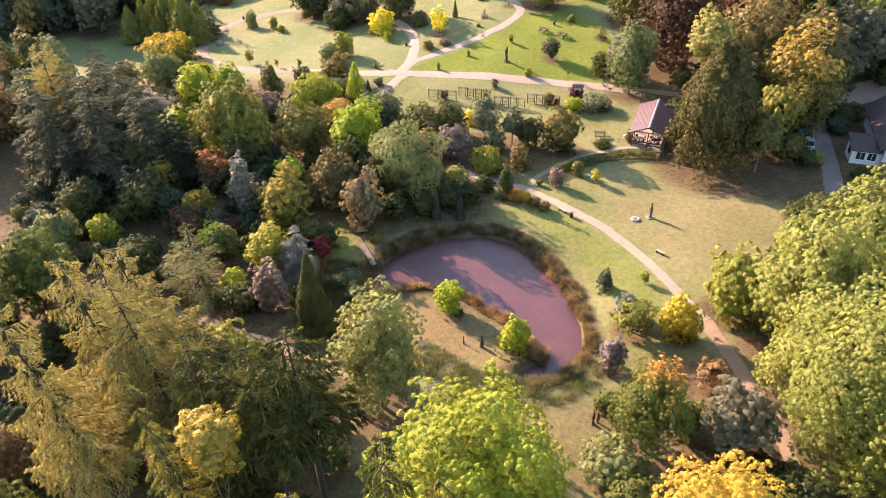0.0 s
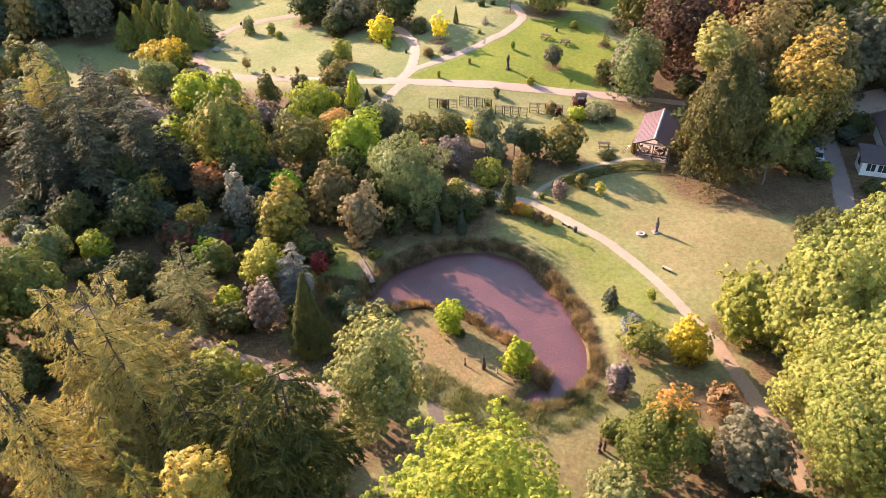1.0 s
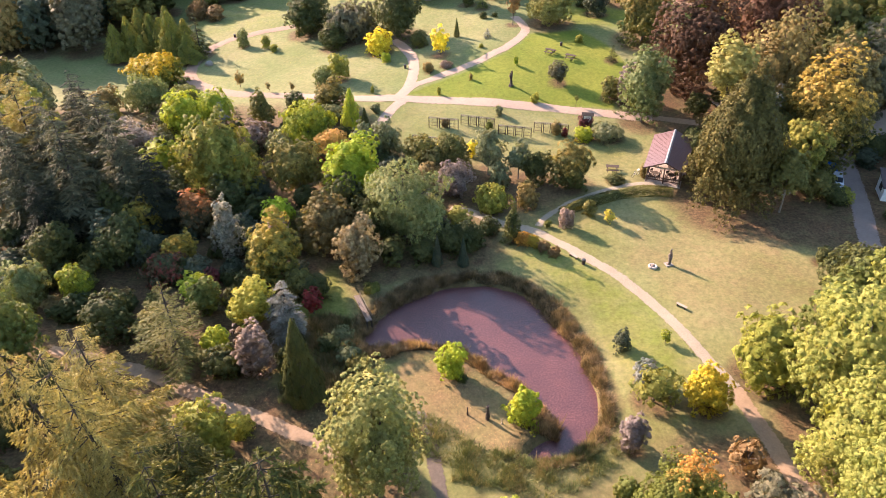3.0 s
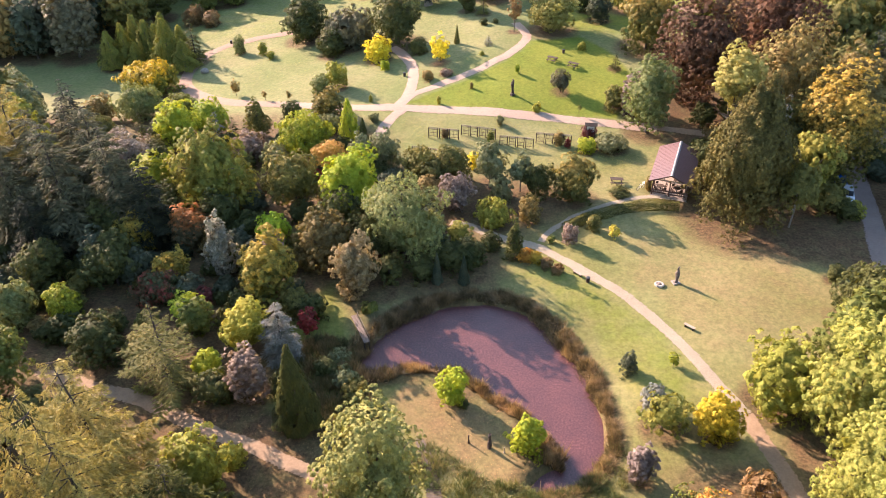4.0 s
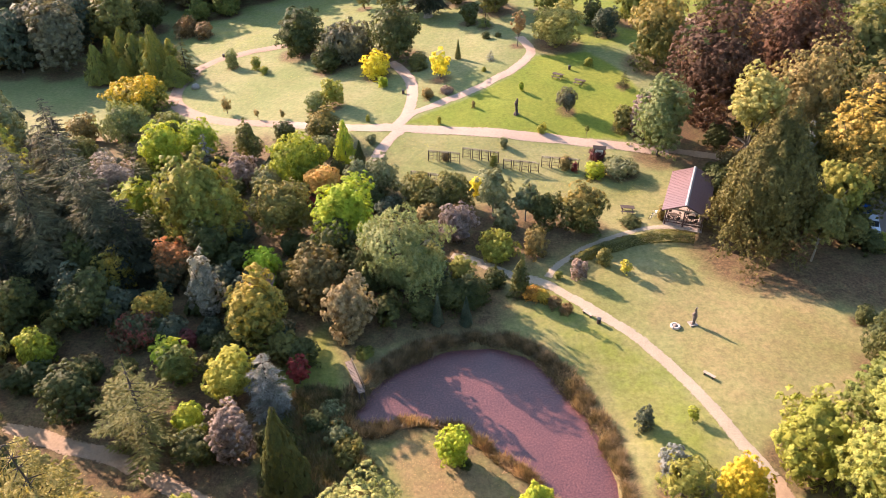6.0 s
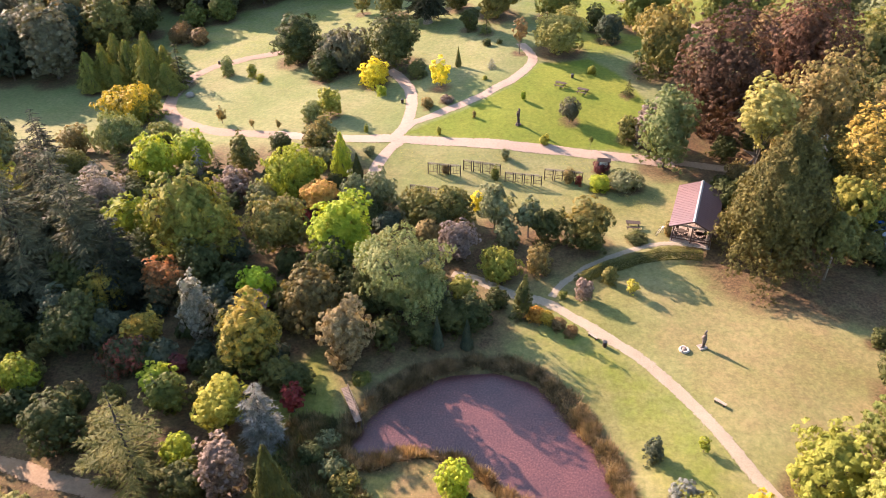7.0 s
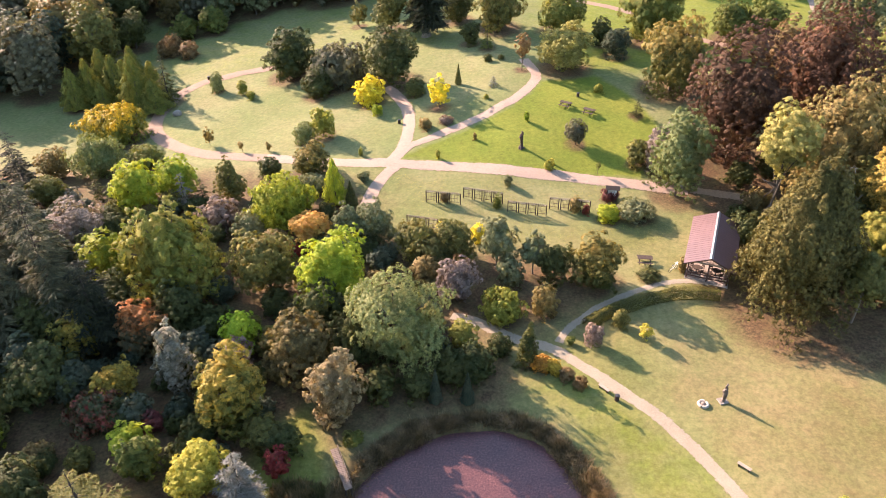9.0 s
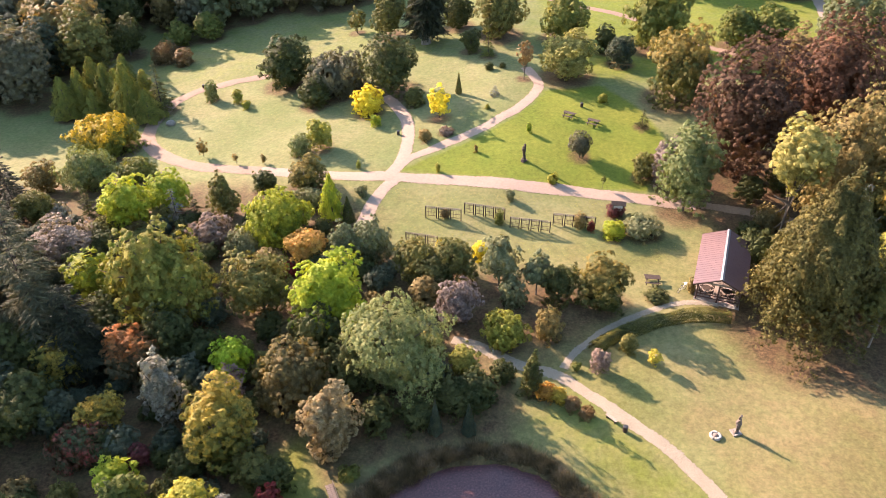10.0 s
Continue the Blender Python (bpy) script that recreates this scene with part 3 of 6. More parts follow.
def crown_conifer(seed, levels, around, sprays, low, droop, top=0.02, fan=1.0, tuft=1.0, taper=0.7, slim=0.7, twigs=6, hang=0.25, bole=1.0):
    """Whorls of drooping boughs up a straight stem, each bough a feather of side twigs set with needle sprays."""
    rng = np.random.default_rng(seed)
    quads, limbs = [], [[(0, 0, -0.02, 0.022 * bole), (0.004, 0, 0.4, 0.015 * bole), (0, 0.003, 0.75, 0.007 * bole), (0, 0, 0.97, 0.001)]]
    for k in range(levels):
        z = low + (0.985 - low) * (k + rng.uniform(-0.3, 0.3)) / levels
        u = min(1.0, max(0.0, (z - low) / (1 - low)))
        reach = 0.5 * ((1 - u) ** taper * 0.97 + top) * (0.7 + 0.3 * min(1, u / 0.15))
        n = max(4, int(around * (0.5 + 0.5 * (1 - u))))
        for b in range(n):
            t = 2 * math.pi * (b + rng.uniform(-0.4, 0.4)) / n + k * 1.1
            r = reach * rng.uniform(0.5, 1.2)
            d = np.array([math.cos(t), math.sin(t), 0.0])
            side = np.array([-d[1], d[0], 0.0])
            m = max(10, int(sprays * (0.2 + 0.8 * r / 0.5)))
            nt = max(2, int(twigs * (0.4 + 0.6 * r / 0.5)))
            f = 0.12 + 0.88 * (rng.integers(0, nt, m) + 0.5 + rng.normal(size=m) * 0.06) / nt
            lead = rng.random(m) < 0.2
            f = np.where(lead, rng.uniform(0.3, 1.06, m), f)
            sagk = rng.uniform(0.6, 1.25)
            sag = droop * r * (np.abs(f) ** 1.5) * sagk - 0.12 * r * np.maximum(0, f - 0.65) / 0.35
            far = fan * r * 0.62 * (1.18 - f) * np.minimum(1, f / 0.3)
            hand = np.where(rng.random(m) < 0.5, -1.0, 1.0)
            along = np.where(lead, 0, np.sqrt(rng.uniform(0.0, 1.0, m)))
            way = side * (hand * 0.8)[:, None] + d * 0.6
            p = d * (f * r)[:, None] + way * (far * along)[:, None] + rng.normal(size=(m, 3)) * np.array([1, 1, 0.3]) * 0.016 * r
            p[:, 2] = z - sag * 0.5 - hang * far * along ** 1.4 + rng.normal(size=m) * 0.003
            ax = np.where(lead[:, None], d, way) + rng.normal(size=(m, 3)) * 0.22
            ax[:, 2] = -rng.uniform(-0.05, 0.35, m) * (1 + hang)
            ax /= np.linalg.norm(ax, axis=1, keepdims=True)
            bx = np.cross(ax, np.array([0, 0, 1.0]) + rng.normal(size=(m, 3)) * 0.45)
            bx /= np.linalg.norm(bx, axis=1, keepdims=True)
            s = math.sqrt(1.25 * fan * r * r / m) * rng.uniform(0.6, 1.3, (m, 1)) * tuft
            ax[:, 2] *= 0.5
            quads.append(np.stack([p - ax * s * 0.7 / slim - bx * s * 0.5 * slim, p + ax * s * 1.1 / slim, p - ax * s * 0.5 / slim + bx * s * 0.5 * slim], 1))
            if r > 0.07:
                e = droop * r * sagk * 0.5
                limbs.append([(0, 0, z, 0.0034), (d[0] * r * 0.5, d[1] * r * 0.5, z - e * 0.45, 0.002), (d[0] * r * 0.85, d[1] * r * 0.85, z - e * 0.88, 0.0008)])
    return np.concatenate(quads), limbs


def crown_column(seed, count, cone=0.75, lumps=0.12, low=0.0):
    """A dense spire of upright sprays."""
    rng = np.random.default_rng(seed)
    z = low + (1 - low) * (1 - np.sqrt(1 - rng.random(count) * 0.995)) if cone > 0.6 else low + (1 - low) * rng.random(count)
    t = rng.uniform(0, 2 * math.pi, count)
    u = (z - low) / (1 - low)
    prof = np.clip((1 - u) ** cone, 0, 1) * smooth(-0.05, 0.12, u) * 0.5
    bumps = 1 + lumps * (np.sin(t * 5 + z * 17 + seed) + np.sin(t * 8 - z * 31) * 0.7) + rng.normal(size=count) * lumps * 0.35
    r = prof * bumps * np.where(rng.random(count) < 0.2, 0.75, 1.0)
    p = np.stack([np.cos(t) * r, np.sin(t) * r, z], 1)
    out = np.stack([np.cos(t), np.sin(t), np.full(count, 0.45)], 1)
    q = leaves(p, out, math.sqrt(8.0 / count), rng, long=1.6, wide=1.0, wild=0.5)
    return q, [[(0, 0, -0.02, 0.05), (0, 0, 0.5, 0.03), (0, 0, 0.95, 0.005)]]


SHAPES = {}


def shape(kind, tier, variant, aspect):
    """The trunk and crown meshes of a kind of plant, made once for each size and variant."""
    key = (kind, tier, variant, aspect)
    if key not in SHAPES:
        seed = 100 * variant + 7 * tier + sum(map(ord, kind))
        n = (1500, 2500, 5600, 12000)[tier]
        lobes = (7, 11, 17, 26)[tier]
        if kind == "broad":
            q, limbs = crown_broad(seed, n, 0.06, lobes, pointed=0.25 * (variant == 2), aspect=aspect)
        elif kind == "giant":
            q, limbs = crown_broad(seed, 74000, 0.0, 44, jut=0.06, per=24, core=0.72, aspect=aspect)
        elif kind == "tall":
            q, limbs = crown_broad(seed, 33000, 0.06, 32, jut=0.12, per=22, aspect=aspect)
        elif kind == "shrub":
            q, limbs = crown_broad(seed, n * 0.64, 0.0, max(6, lobes - 2), skirt=True, jut=0.12, per=15, aspect=aspect)
        elif kind == "spire":
            q, limbs = crown_broad(seed, n, 0.0, lobes, skirt=True, pointed=0.5, jut=0.24, aspect=aspect)
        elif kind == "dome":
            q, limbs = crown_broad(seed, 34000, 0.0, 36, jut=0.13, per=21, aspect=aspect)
        elif kind == "airy":
            q, limbs = crown_broad(seed, n * 0.45, 0.15, lobes, gaps=0.4, cover=1.1, core=0.5, per=14, aspect=aspect)
        elif kind == "willow":
            q, limbs = crown_broad(seed, 30000 if tier == 3 else n, 0.0, 24, skirt=True, droop=0.08, hang=1.2, per=18, cover=1.9, aspect=aspect)
        elif kind == "weep":
            q, limbs = crown_broad(seed, n * 1.5, 0.2, lobes, droop=0.1, hang=1.3, gaps=0.12, aspect=aspect)
        elif kind == "spruce":
            q, limbs = crown_conifer(seed, (9, 11, 13, 17)[tier], (6, 6, 7, 8)[tier], (24, 60, 120, 230)[tier], 0.04, 0.7, fan=0.55, tuft=1.15, taper=0.7, slim=0.62, twigs=(3, 4, 5, 6)[tier], hang=0.4)
        elif kind == "fir":
            q, limbs = crown_conifer(seed, 17, 8, (24, 60, 120, 230)[tier], 0.03, 0.5, top=0.05, fan=0.8, tuft=1.25, taper=0.6, slim=0.65)
        elif kind == "cedar":
            q, limbs = crown_conifer(seed, 10, 8, 330, 0.08, 0.3, fan=0.55, tuft=1.0, taper=0.9, slim=0.6, twigs=8, hang=0.12)
        elif kind == "bare":
            q, limbs = crown_conifer(seed, 9, 7, 260, 0.58, 0.35, top=0.06, fan=0.8, tuft=1.15, taper=0.48, slim=0.65, twigs=7, hang=0.3, bole=2.2)
        elif kind == "larch":
            q, limbs = crown_conifer(seed, 14, 7, 620, 0.28, 0.25, top=0.08, fan=0.75, tuft=1.0, taper=0.6, slim=0.7, twigs=9, hang=0.7, bole=1.5)
        elif kind == "cone":
            q, limbs = crown_column(seed, int(n * 1.2), 0.85, 0.22)
        elif kind == "pine":
            q, limbs = crown_broad(seed, n, 0.14, max(9, lobes // 2), clump=1.1, pointed=0.4, gaps=0.2, core=0.3, jut=0.45, per=22, aspect=aspect)
        elif kind == "cypress":
            q, limbs = crown_column(seed, n, 1.05, 0.10)
        else:
            q, limbs = crown_broad(seed, 52000, 0.0, 40, skirt=True, pointed=0.8, jut=0.04, per=9, gaps=0.04, cover=2.6, core=0.78, hang=1.5, long=1.9, aspect=aspect)
        verts, faces = tubes(limbs[:6] if kind in ("shrub", "dome") else limbs, 4 if len(limbs) > 40 or kind == "shrub" else 6)
        SHAPES[key] = mesh_of("stem", verts, faces, True), pieces_mesh("crown", q)
        SHAPES[key][0].materials.append(BARK_DARK if kind in ("larch", "spruce", "fir", "bare", "cedar") else BARK_PALE if kind == "pine" else BARK)
        SHAPES[key][1].materials.append(LEAF["green"])
    return SHAPES[key]


COLOUR = {"dkgreen": "dark green", "silver": "silvery green", "olive": "olive green", "lime": "bright lime green", "dkblue": "dark slate green", "goldgreen": "gold and green", "orangetop": "orange-topped green",
          "palegreen": "pale green", "greygreen": "grey-green", "limeyel": "yellowish lime", "orangeyel": "orange and yellow",
          "olivegreen": "olive green", "silverpink": "silvery pink-brown", "pinkbrown": "pinkish brown", "brownolive": "brownish olive", "lime2": "fresh lime green", "orangered": "orange-red and green",
          "redgreen": "dark red and green", "greyviolet": "grey-violet", "limeolive": "lime olive", "goldbrown": "golden brown", "goldhead": "golden-topped dark green", "goldgreen2": "dark green and gold", "bluegreen": "blue-green", "blue": "blue-grey",
          "spruce": "dark green", "limeyel2": "yellow-lime", "limeiz": "lime yellow", "paleyellow": "pale yellow", "goldorange": "golden orange", "limepale": "pale lime green", "maple": "orange and green",
          "greydark": "dull grey-green", "sprucelight": "olive green", "larch": "yellowing", "dkspruce": "very dark green", "greyspruce": "grey-green", "amber": "golden yellow", "sage": "pale sage green", "birch": "grey-brown", "yew": "dense olive-brown", "copper": "copper-brown"}
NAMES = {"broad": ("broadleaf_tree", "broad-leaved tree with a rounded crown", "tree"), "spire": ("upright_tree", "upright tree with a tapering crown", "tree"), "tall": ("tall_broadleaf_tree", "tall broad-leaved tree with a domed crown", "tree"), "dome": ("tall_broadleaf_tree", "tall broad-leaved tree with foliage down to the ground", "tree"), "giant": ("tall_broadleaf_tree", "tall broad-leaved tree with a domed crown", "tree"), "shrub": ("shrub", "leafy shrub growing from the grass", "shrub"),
         "airy": ("young_tree", "thin young tree with sparse foliage", "tree"), "willow": ("weeping_tree", "large weeping tree beside the pond", "tree"), "weep": ("birch_tree", "drooping tree with a visible trunk", "tree"),
         "spruce": ("spruce_tree", "spruce with tiers of drooping boughs", "conifer"), "fir": ("fir_tree", "dense fir with layered boughs", "conifer"), "larch": ("larch_tree", "larch with feathery boughs", "conifer"), "pine": ("pine_tree", "pine with a clumped open crown", "conifer"),
         "cedar": ("cedar_tree", "cedar with open tiers of spreading boughs", "conifer"), "bare": ("fir_tree", "fir with a bare lower trunk and spreading boughs", "conifer"), "cone": ("juniper_tree", "ragged cone-shaped evergreen at the meadow edge", "conifer"),
         "cypress": ("cypress_tree", "narrow dense cypress", "conifer"), "yew": ("cypress_hedge_tree", "huge dense evergreen beside the pavilion", "conifer")}


CONIFERS = ("spruce", "fir", "cedar", "bare", "larch", "cone", "cypress")


def plant(kind, tint, x, y, high, wide, lean=0.0):
    """One tree or shrub at its place: stem and crown under an empty at its foot."""
    k = len(PLANTS)
    tier = 0 if wide < 1.7 and high < 3 else 1 if wide < 4.2 else 2 if wide < 7.5 else 3
    tier = 2 if kind == "cypress" and high > 8 else tier
    tier = 3 if kind in ("fir", "spruce", "bare") and high > 18 else tier
    tier = min(tier, 1 if y > 190 or abs(x) > 80 else 2 if y > 158 or abs(x) > 56 else 3)
    deep = {"broad": 2.4, "giant": 2.4, "tall": 2.4, "airy": 1.6, "pine": 1.2}.get(kind, 9.0) * wide * (0.55 if high > 22 or (high > 15 and wide < 9) else 1.0)
    aspect = 1.0 if kind in CONIFERS else min(2.5, max(0.5, round(2 * min(high, deep) / wide) / 2))
    stem, crown = shape(kind, tier, k % 3 if kind in ("broad", "shrub") else k % 2, aspect)
    name, words, category = NAMES[kind]
    root = tagged(new(name), f"{COLOUR.get(tint, tint)} {words}", category)
    root.empty_display_size = 0.3
    root.matrix_basis = pose(x, y, gz(x, y) - 0.03, 0, -lean) @ pose(0, 0, 0, 0, 0, (k * 137.5) % 360) @ Matrix.Diagonal((wide, wide, high, 1))
    part("trunk", stem, None, root)
    ob = part("crown", crown, None, root)
    if high > deep:
        ob.scale, ob.location = (1, 1, deep / high), (0, 0, 1 - deep / high)
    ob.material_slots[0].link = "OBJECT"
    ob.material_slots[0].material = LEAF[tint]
    PLANTS.append((x, y, wide, kind))
    return root


# ---- trees and shrubs ----
plant("giant", "limeyel", 1.5, 30.0, 23.0, 12.5)
plant("giant", "goldorange", 15.5, 24.0, 23.0, 9.0)
plant("tall", "limepale", 36.0, 56.5, 17.5, 11.5)
plant("tall", "limepale", 44.6, 64.0, 18.0, 10.5)
plant("tall", "limepale", 33.4, 49.5, 14.0, 9.0)
plant("giant", "limepale", 34.5, 42.0, 20.0, 12.5)
plant("giant", "limepale", 38.5, 35.0, 18.5, 11.5)
plant("tall", "maple", 17.8, 45.0, 10.5, 7.0)
plant("tall", "sage", -6.0, 50.2, 14.0, 8.6)
plant("shrub", "limeolive", 31.8, 63.3, 8.2, 7.2)
plant("broad", "green", 39.5, 66.5, 12.5, 7.0)
plant("broad", "dkgreen", 45.2, 74.0, 8.6, 7.6)
plant("broad", "greydark", 25.8, 44.3, 8.6, 6.4)
plant("shrub", "palegreen", 14.7, 42.3, 3.0, 6.0)
plant("shrub", "green", 15.8, 38.5, 3.0, 5.0)
plant("broad", "gold", -14.9, 31.5, 20.0, 4.0)
plant("spruce", "sprucelight", -15.4, 30.5, 27.0, 6.8, 7.0)
plant("larch", "larch", -25.2, 45.0, 23.5, 9.0, 9.0)
plant("larch", "larch", -21.8, 43.6, 25.0, 8.6, 8.0)
plant("larch", "larch", -26.2, 38.0, 24.5, 8.6, 9.0)
plant("larch", "larch", -25.6, 51.2, 19.8, 9.5, 6.0)
plant("fir", "spruce", -16.6, 38.4, 22.0, 7.6, 4.0)
plant("fir", "spruce", -14.4, 36.2, 20.3, 7.2, 3.0)
plant("bare", "spruce", -11.6, 35.5, 23.2, 7.0, 3.0)
plant("bare", "spruce", -9.0, 36.0, 24.3, 8.2, 3.0)
plant("fir", "spruce", -3.0, 23.8, 29.2, 5.6)
plant("fir", "sprucelight", -0.3, 24.0, 25.5, 6.0)
plant("fir", "sprucelight", -8.2, 24.0, 24.0, 5.6)
plant("fir", "greyspruce", -46.0, 91.0, 18.0, 10.5)
plant("fir", "greyspruce", -40.5, 93.0, 16.5, 9.5)
plant("fir", "dkspruce", -36.0, 91.0, 12.0, 8.0)
plant("fir", "greyspruce", -51.0, 97.0, 17.0, 9.5)
plant("fir", "greyspruce", -45.0, 100.0, 16.0, 9.5)
plant("fir", "greyspruce", -49.5, 104.0, 15.0, 8.5)
plant("fir", "greyspruce", -52.5, 91.5, 15.5, 9.5)
plant("fir", "greyspruce", -56.5, 96.5, 17.0, 9.0)
plant("fir", "dkspruce", -48.5, 87.0, 10.5, 8.0)
plant("larch", "larch", -56.0, 102.0, 18.0, 8.0)
plant("spruce", "dkspruce", -62.0, 128.5, 9.0, 7.0)
plant("broad", "green", -45.0, 65.6, 11.0, 9.0)
plant("broad", "green", -48.0, 58.0, 13.0, 9.0)
plant("broad", "limeolive", -59.0, 107.0, 13.0, 8.5)
plant("broad", "goldbrown", -62.0, 106.0, 9.0, 7.0)
plant("yew", "yew", 38.4, 96.2, 19.0, 11.6)
plant("broad", "dkgreen", 46.0, 105.0, 11.0, 7.0)
plant("spruce", "blue", 44.8, 103.0, 15.5, 4.4)
plant("broad", "olive", 50.5, 108.0, 13.0, 8.0)
plant("shrub", "dkgreen", 37.5, 108.5, 5.0, 5.0)
plant("pine", "dkgreen", 41.5, 101.0, 9.0, 6.0)
plant("pine", "olive", 44.6, 93.6, 9.4, 5.6)
plant("pine", "olivegreen", 47.6, 98.2, 11.5, 7.0)
plant("broad", "paleyellow", 40.8, 110.5, 18.0, 7.0)
plant("tall", "goldbrown", 49.0, 113.0, 20.5, 12.0)
plant("tall", "goldhead", 51.6, 102.0, 19.0, 10.6)
plant("shrub", "dkgreen", 63.2, 108.6, 3.6, 4.6)
plant("shrub", "dkblue", 61.4, 105.8, 2.6, 3.4)
plant("shrub", "dkgreen", 66.0, 110.0, 2.4, 3.0)
plant("shrub", "olive", 50.6, 97.4, 4.4, 5.4)
plant("shrub", "dkgreen", 52.6, 95.6, 2.6, 3.4)
plant("shrub", "limeolive", 54.0, 96.0, 2.2, 2.6)
plant("shrub", "dkgreen", 58.6, 91.0, 1.8, 3.0)
plant("broad", "brownolive", 59.6, 113.6, 17.0, 10.0)
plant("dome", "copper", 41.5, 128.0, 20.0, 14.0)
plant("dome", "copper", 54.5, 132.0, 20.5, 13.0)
plant("broad", "olive", 62.0, 121.0, 15.0, 10.0)
plant("broad", "green", 72.0, 128.0, 16.0, 11.0)
plant("broad", "olive", 66.0, 133.0, 17.0, 11.0)
plant("broad", "green", 68.0, 140.0, 15.0, 11.0)
plant("broad", "dkgreen", 80.0, 137.0, 16.0, 12.0)
plant("broad", "brown", 56.0, 147.0, 12.0, 9.0)
plant("shrub", "dkgreen", -27.6, 164.5, 9.2, 9.5)
plant("shrub", "greydark", -18.2, 159.5, 7.4, 11.0)
plant("shrub", "dkgreen", -8.3, 155.8, 10.0, 9.8)
plant("shrub", "dkgreen", -21.3, 154.4, 5.3, 5.7)
plant("shrub", "yellow", -11.9, 149.0, 4.9, 5.2)
plant("shrub", "lime", -10.3, 144.3, 2.0, 1.8)
plant("airy", "yellow", -0.2, 144.2, 5.8, 3.7)
plant("shrub", "olive", -4.3, 150.3, 2.9, 3.5)
plant("cypress", "olive", 3.0, 152.4, 4.0, 1.3)
plant("shrub", "dkgreen", 8.5, 160.6, 1.4, 1.6)
plant("shrub", "dkgreen", 10.9, 161.0, 1.1, 1.2)
plant("spruce", "blue", 8.8, 150.1, 2.0, 2.0)
plant("shrub", "limeolive", 7.4, 145.8, 0.8, 0.9)
plant("airy", "brown", 14.1, 156.0, 6.7, 3.0)
plant("broad", "paleyellow", 21.5, 156.9, 8.4, 9.6)
plant("shrub", "green", 23.3, 174.8, 8.8, 9.2)
plant("shrub", "dkgreen", 29.8, 167.8, 5.5, 3.9)
plant("shrub", "dkblue", 31.3, 161.7, 5.4, 5.1)
plant("shrub", "green", 39.2, 169.6, 13.6, 11.5)
plant("shrub", "goldgreen2", 37.6, 147.4, 12.5, 11.1)
plant("spruce", "dkgreen", 30.5, 139.4, 3.3, 2.7)
plant("shrub", "limeolive", 25.8, 146.9, 1.6, 1.6)
plant("broad", "green", 54.4, 169.7, 7.7, 8.1)
plant("broad", "green", 60.6, 170.0, 7.5, 7.7)
plant("shrub", "limeolive", 52.1, 160.7, 3.7, 2.2)
plant("broad", "greygreen", 72.1, 166.7, 12.0, 10.9)
plant("broad", "greygreen", 77.3, 163.6, 11.0, 9.8)
plant("broad", "olive", -9.9, 182.8, 9.5, 6.9)
plant("airy", "olive", -16.9, 187.3, 5.6, 3.6)
plant("shrub", "dkgreen", 5.6, 170.1, 4.2, 4.1)
plant("spruce", "green", 8.7, 167.0, 4.9, 3.4)
plant("broad", "olive", 11.3, 176.9, 10.4, 9.3)
plant("broad", "dkgreen", 3.5, 183.5, 7.1, 6.9)
plant("cone", "olivegreen", -66.4, 159.7, 8.4, 5.5)
plant("cone", "olivegreen", -64.2, 161.8, 9.4, 5.0)
plant("cone", "green", -59.9, 163.1, 9.5, 6.0)
plant("cone", "olivegreen", -54.4, 158.4, 11.0, 6.4)
plant("cone", "olivegreen", -50.7, 156.2, 6.3, 5.9)
plant("spruce", "spruce", -49.3, 159.2, 9.5, 6.0)
plant("cone", "olivegreen", -61.3, 159.5, 6.1, 5.0)
plant("shrub", "orangetop", -54.1, 145.1, 6.3, 11.0)
plant("shrub", "brown", -56.2, 184.4, 4.1, 5.7)
plant("broad", "green", -55.5, 193.5, 5.6, 6.2)
plant("broad", "green", -49.6, 195.0, 6.2, 6.7)
plant("broad", "olive", -68.2, 177.4, 14.5, 10.2)
plant("broad", "dkgreen", -65.2, 189.3, 8.5, 7.8)
plant("shrub", "brown", -51.5, 181.6, 3.4, 4.1)
plant("broad", "palegreen", -51.0, 130.5, 6.1, 8.2)
plant("shrub", "green", -44.8, 133.0, 3.0, 6.0)
plant("shrub", "lime", -40.6, 118.0, 7.3, 6.7)
plant("shrub", "lime", -36.6, 121.9, 5.6, 6.0)
plant("spruce", "blue", -34.8, 118.8, 5.7, 3.2)
plant("spruce", "dkgreen", -32.5, 119.4, 4.6, 3.0)
plant("spire", "olive", -29.0, 120.8, 6.4, 4.7)
plant("shrub", "dkgreen", -24.5, 126.4, 3.3, 3.6)
plant("broad", "goldgreen2", -18.8, 126.8, 5.1, 6.1)
plant("shrub", "greygreen", -17.7, 122.1, 2.7, 4.7)
plant("shrub", "limeyel", -20.6, 114.6, 6.5, 9.3)
plant("cone", "lime", -14.4, 119.0, 7.2, 3.4)
plant("cypress", "dkgreen", -12.2, 118.2, 4.3, 2.0)
plant("broad", "orangeyel", -16.3, 109.4, 5.1, 5.5)
plant("spire", "greygreen", -11.6, 108.9, 6.3, 5.2)
plant("spire", "greygreen", -8.6, 109.9, 6.5, 5.3)
plant("shrub", "red", -18.3, 107.1, 1.6, 2.3)
plant("spire", "olivegreen", -30.3, 99.6, 12.6, 11.6)
plant("airy", "limeyel", -38.6, 101.6, 7.6, 5.7)
plant("broad", "silverpink", -45.6, 110.2, 5.9, 7.5)
plant("shrub", "pinkbrown", -28.8, 113.0, 4.7, 5.3)
plant("shrub", "greygreen", -24.2, 111.0, 3.5, 4.9)
plant("broad", "olive", -19.9, 100.0, 8.8, 7.6)
plant("broad", "limeiz", -11.8, 96.2, 10.3, 8.2)
